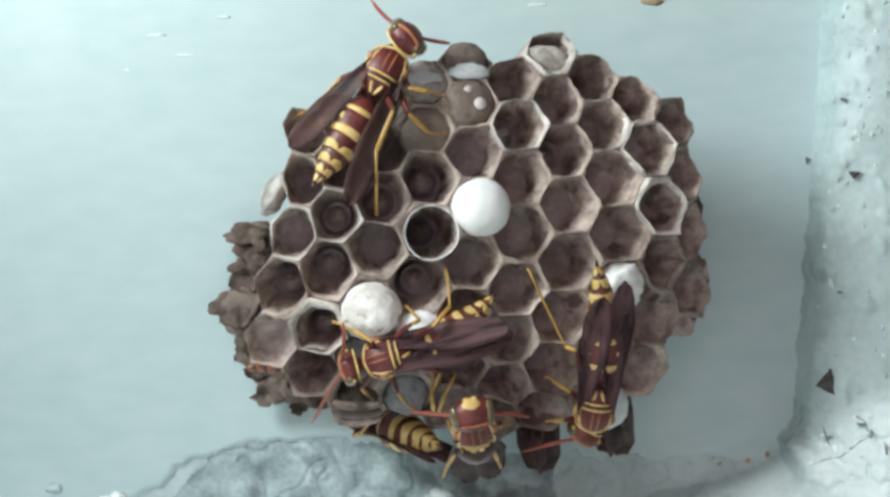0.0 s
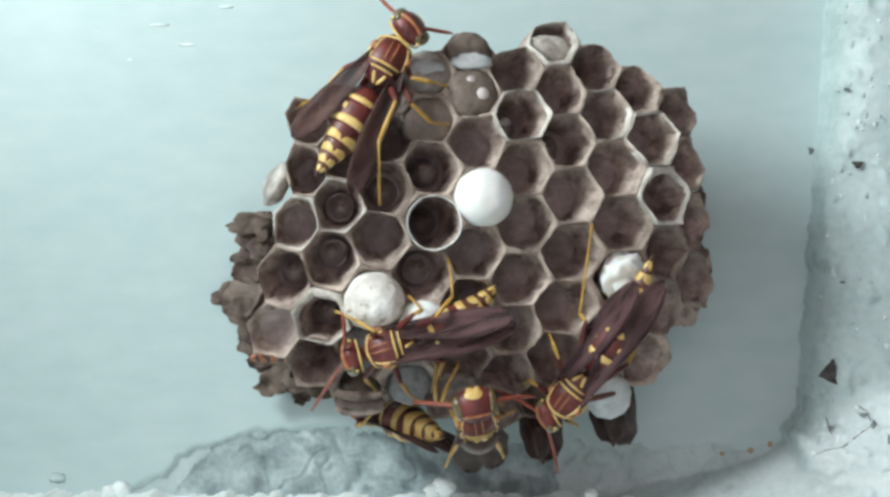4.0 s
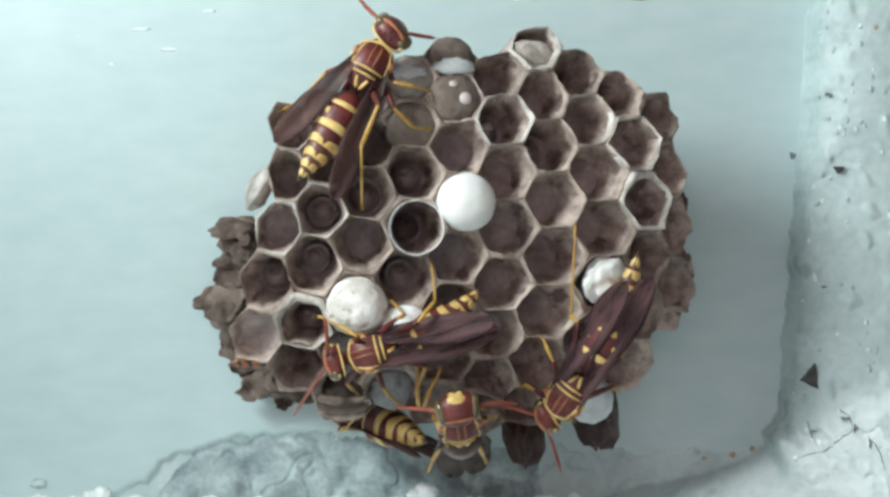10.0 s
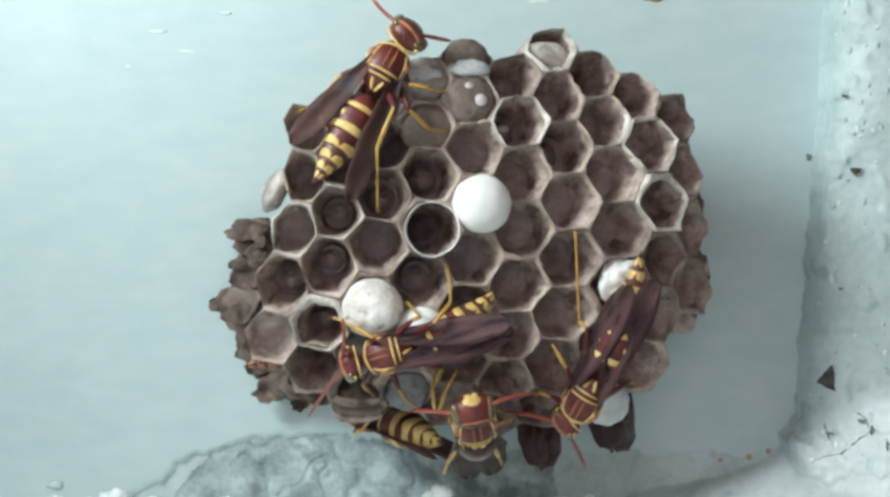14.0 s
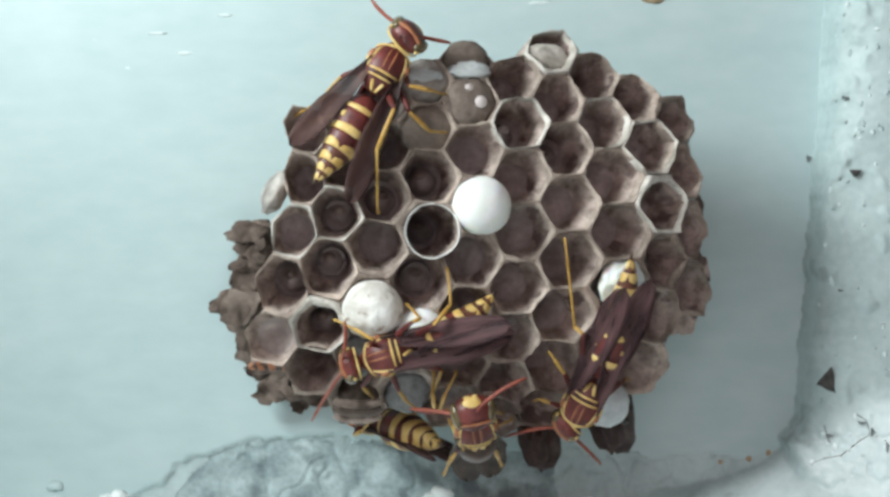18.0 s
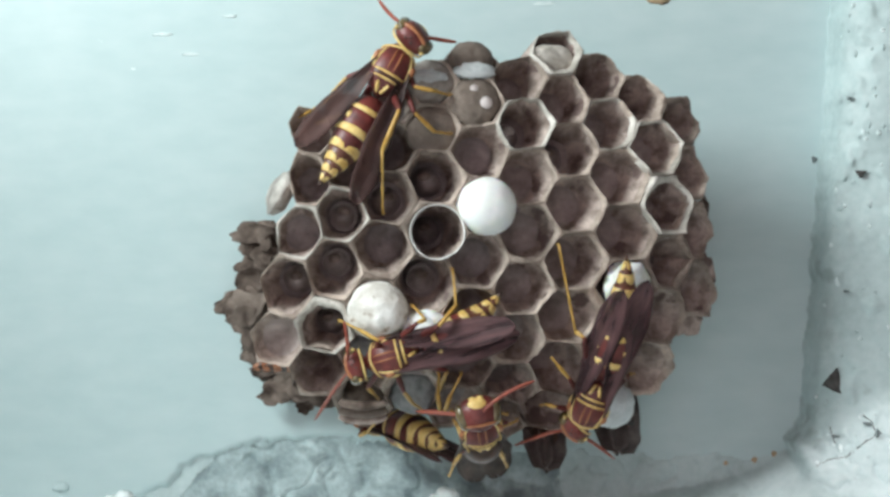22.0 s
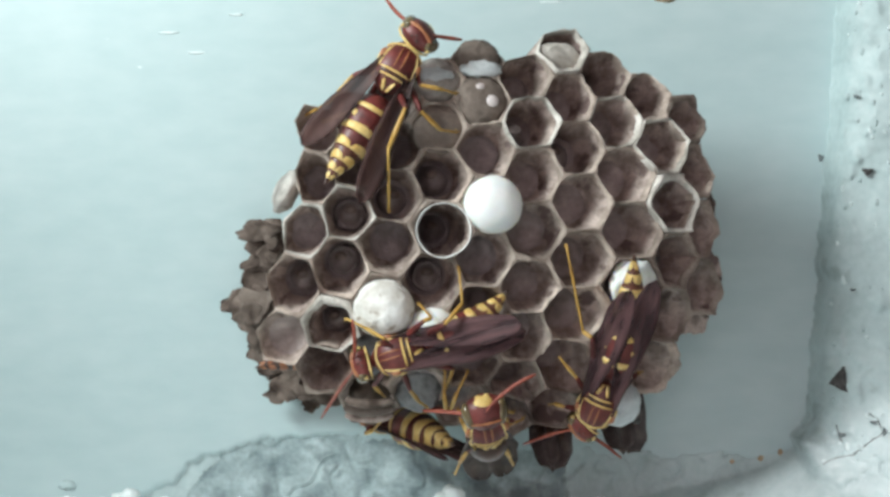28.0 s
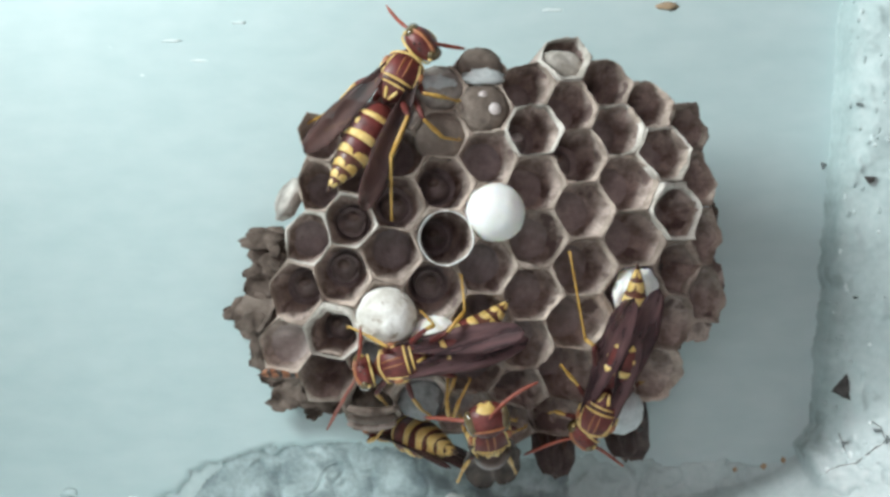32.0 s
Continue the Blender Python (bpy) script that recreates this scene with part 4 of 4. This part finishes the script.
OUT = Vector((0, -1, 0))
top_wasp, top_feelers = wasp("maroon and yellow wasp with parted wings on the nest edge", on(702, 52, 3.5), on(553, 318, 2.2), OUT + Vector((0.1, 0, 0.0)), 1.06, origin=on(661, 120, 3.3), head_yaw=-18, head_pitch=30, crown=1.1, girth=0.95,
    wings=((14, 3, 0, 0.84), (7, -6, 0)), wing_mat=M_WING_TOP, bend=(0.6, -0.6), broad=0.9, reach=0.96,
    legs={"lf": (on(640, 100, 1.5), on(625, 120, 1)), "lm": (on(583, 133, 2.0), on(545, 178, 1.0), on(492, 207, -2)), "lh": (on(600, 190, 3.0), on(530, 215, 0.0)),
          "rf": (on(702, 150, 3.2), on(742, 158, 2.5), on(765, 165, 0.5)), "rm": (on(703, 196, 3.5), on(738, 229, 2.5), on(766, 233, 0.5)),
          "rh": (on(676, 190, 6.5), on(646, 262, 6.0), on(647, 374, 0.6))},
    feelers=((on(668, 40, 5), on(638, -4, 5)), (on(735, 66, 5), on(776, 72, 4))))

mid_wasp, mid_feelers = wasp("maroon and yellow wasp with folded dark wings across cells", on(588, 645, 4.2), on(842, 576, 2.2), OUT + Vector((0, 0, 0.15)), 1.0,
    wings=((-1, -5, 0), (-9, -8, 0)), bend=(-3.3, 0.4), reach=0.9, broad=1.15,
    legs={"rf": (on(640, 598, 4.5), on(605, 578, 3.5), on(572, 562, 1.5)), "rm": (on(708, 566, 4.5), on(722, 560, 4), on(700, 535, 0.8)),
          "rh": (on(745, 572, 4.0), on(776, 535, 3.0), on(770, 470, 0.4)), "lf": (on(620, 680, 3), on(640, 700, 1)), "lm": (on(684, 688, 4), on(700, 708, 3), on(718, 720, 1)), "lh": (on(760, 650, 2), on(745, 690, 0))},
    feelers=((on(570, 670, 4.5), on(528, 738, 4)), (on(590, 612, 6), on(580, 563, 5))))

low_wasp, low_feelers = wasp("wasp with raised head clinging to the nest's lower rim", at(811, 702, -2.0), at(826, 800, 5.0), Vector((0.05, -1, 0.0)), 1.08, fold=45, reach=0.8, plate_mat=M_DARK, bands=M_DARK,
    wings=((-1, 17, 0), (-1, 17, 0)), wing_mat=M_WING_DIM, broad=1.2, tuck=(-0.5, 0.0, 0.0), crown=1.12, head_pitch=38,
    legs={"rf": (at(786, 728, 1), at(768, 722, 4)), "rm": (at(772, 735, 2), at(790, 772, 3), at(800, 795, 5)), "rh": (at(785, 795, 6), at(772, 815, 8), at(764, 836, 10)),
          "lf": (at(846, 722, 1), at(866, 728, 4)), "lm": (at(868, 742, 2), at(852, 752, 3), at(884, 738, 5)), "lh": (at(852, 790, 6), at(860, 806, 8), at(866, 820, 10))},
    feelers=((at(858, 708, -2), at(922, 714, 0)), (at(780, 726, -2), at(706, 722, 1))))

side_wasp, side_feelers = wasp("paper wasp half hidden under the comb with a yellow-banded hind body", at(596, 710, 27), at(774, 824, 9), Vector((0.25, -0.35, -1)), 1.12, feelers=0, band_wide=1.3,
    wings=((7, 3, 0), (-2, 6, 0)), bend=(0.0, 1.2), legs={"lm": (at(748, 726, 5), at(744, 692, 1.5), at(746, 655, 2)), "lh": (at(756, 722, 5), at(766, 694, 1.5), at(786, 655, 2)), "rf": 0, "rm": 0, "lf": 0})
hidden_wasp, hidden_feelers = wasp("paper wasp mostly hidden behind the comb beside old paper", at(672, 567, 24), at(476, 632, 19), Vector((-0.3, -1, -0.25)), 1.0, feelers=0, bend=(0.0, 1.0),
    wings=((9, 6, 0, 0.7), (9, 6, 0, 0.7)), wing_mat=M_WING_DIM, plate_mat=M_DARK, bands=M_RUSTY, legs={k: 0 for k in ("lf", "rf", "rm", "rh", "lm", "lh")})
hang_wasp, hang_feelers = wasp("paper wasp hanging below the comb with dark folded wings", at(921, 612, 26), at(935, 820, 12), Vector((0, -1, -0.5)), 1.15,
    wings=((-5.5, 0, 0), (-5.5, 1, 0)), wing_mat=M_WING_PALE, feelers=0, reach=0.82, blunt=0.45, bands=M_DARK, plate_mat=M_DARK, legs={k: 0 for k in ("lf", "rf", "rm", "rh", "lm", "lh")})
hang_wasp2, hang_feelers2 = wasp("paper wasp hanging below the comb beside a pale cap", at(1046, 590, 27), at(1061, 795, 13), Vector((0, -1, -0.5)), 1.15,
    wings=((-5.5, 0, 0), (-5.5, 1, 0)), wing_mat=M_WING_PALE, feelers=0, reach=0.78, broad=1.2, blunt=0.4, bands=M_RUSTY, plate_mat=M_DARK, legs={k: 0 for k in ("lf", "rf", "rm", "rh", "lm", "lh")})

# the wasp that turns about on the lower cells
TURN = (
    (0.0, 1031, 718, 1054, 442, 0.0), (0.3, 1043, 705, 1067, 461, 0.0), (0.6, 1047, 711, 1038, 457, 0.1), (0.9, 1062, 727, 1025, 463, 0.1), (1.2, 1067, 728, 1012, 467, 0.1), (1.5, 1067, 740, 1003, 476, 0.1),
    (2.0, 1061, 752, 1029, 484, 0.0), (2.4, 1042, 728, 1074, 480, 0.0), (2.7, 1011, 730, 1085, 474, -0.2), (3.0, 988, 714, 1102, 474, -0.3), (3.5, 981, 709, 1112, 470, -0.35), (5.5, 992, 712, 1124, 478, -0.35),
    (7.0, 1002, 708, 1126, 476, -0.35), (9.0, 1007, 703, 1122, 470, -0.3), (13.0, 1009, 706, 1112, 462, -0.25), (17.0, 1009, 710, 1108, 450, -0.2), (19.0, 1008, 711, 1090, 453, -0.15), (23.0, 1012, 712, 1081, 457, -0.15),
    (28.0, 1014, 714, 1083, 459, -0.15), (32.0, 1011, 715, 1086, 453, -0.15))
TURN = tuple((t, u, v - (10 if 0.8 < t < 2.2 else 0), ut + (-6 if t < 2.2 else 0 if t < 12 else -14), vt, roll) for t, u, v, ut, vt, roll in TURN)


def turn_pose(u, v, ut, vt, roll, t):
    yaw = -6 - 4 * min(max((t - 2.0) / 1.0, 0), 1)
    p, q = on(u, v, 6.0), on(ut, vt, 4.2)
    fwd = (p - q).normalized()
    up = OUT + Vector((roll, 0, 0))
    up = (up - fwd * up.dot(fwd)).normalized()
    return Matrix.Translation(p) @ Matrix((fwd, up.cross(fwd), up)).transposed().to_4x4() @ Matrix.Rotation(radians(yaw), 4, "Z")


t9_pose = turn_pose(*TURN[13][1:], 9.0)
turn_wasp, turn_feelers = wasp("dark-winged maroon wasp walking about on the lower cells", on(980, 745, 3.2), on(*TURN[13][3:5], 4.2), OUT + Vector((TURN[13][5], 0, 0)), 1.02, reach=1.28, tuck=(-0.8, 0.0, -0.9),
    wings=((-4, -4, 0, 0.98), (0, -4.8, 0, 0.86)), bend=(-2.4, -0.2), base=t9_pose, head_yaw=-26, broad=1.08,
    legs={"rf": (on(950, 690, 3), on(935, 680, 2), on(925, 685, 0)), "rm": (on(985, 640, 3), on(972, 610, 2), on(966, 598, 0.3)), "rh": (on(1030, 572, 3.5), on(1018, 560, 2), on(1031, 402, 0.2)),
          "lf": (on(1000, 745, 2), on(1020, 750, 0)), "lm": (on(1090, 690, 2), on(1100, 700, 0)), "lh": (on(1105, 640, 3), on(1118, 605, 2), on(1135, 560, 0))},
    feelers=((on(975, 760, 4), on(993, 838, 3)), (on(925, 720, 4), on(862, 713, 3))))


def swing(feeler, sideways, tilt):
    """An antenna turned at its root, in degrees, in its wasp's space."""
    return Matrix.Translation(feeler.location) @ Euler((0, radians(tilt), radians(sideways))).to_matrix().to_4x4()


def motions():
    walk(turn_wasp, [(t, turn_pose(*row, t)) for t, *row in TURN])
    for feeler, beats in (
            (low_feelers[0], ((0, -12), (1, 14), (2, 34), (2.6, 12), (3, 2), (7.5, 0), (9, -2), (13, 8), (17, 36), (19, 40), (21, 38), (23, 34), (25, 42), (32, 44))),
            (low_feelers[1], ((0, 0), (2, -4), (6, 3), (9, 0), (13, 4), (19, -3), (25, 2), (32, 0))),
            (mid_feelers[0], ((0, 3), (3, -2), (6, 2), (9, 0), (13, -3), (17, 2), (25, -2), (32, 4))),
            (mid_feelers[1], ((0, -6), (3, 0), (9, 0), (13, -3), (19, -8), (23, 3), (32, -10))),
            (top_feelers[0], ((0, 0), (9, 0), (17, 2), (25, -2), (32, 0))),
            (top_feelers[1], ((0, 0), (9, 0), (17, -2), (25, 2), (32, 0))),
            (turn_feelers[0], ((0, 10), (0.6, 20), (1.2, 0), (2, 0), (3, 0), (5.5, -5), (9, 0), (13, 0), (17, 12), (20, 20), (25, 16), (32, 20))),
            (turn_feelers[1], ((0, 0), (1, 10), (2, 20), (3, -10), (7, -5), (9, 0), (13, -4), (17, 12), (20, 20), (25, 18), (32, 22)))):
        walk(feeler, [(t, swing(feeler, a, 0)) for t, a in beats])


motions()
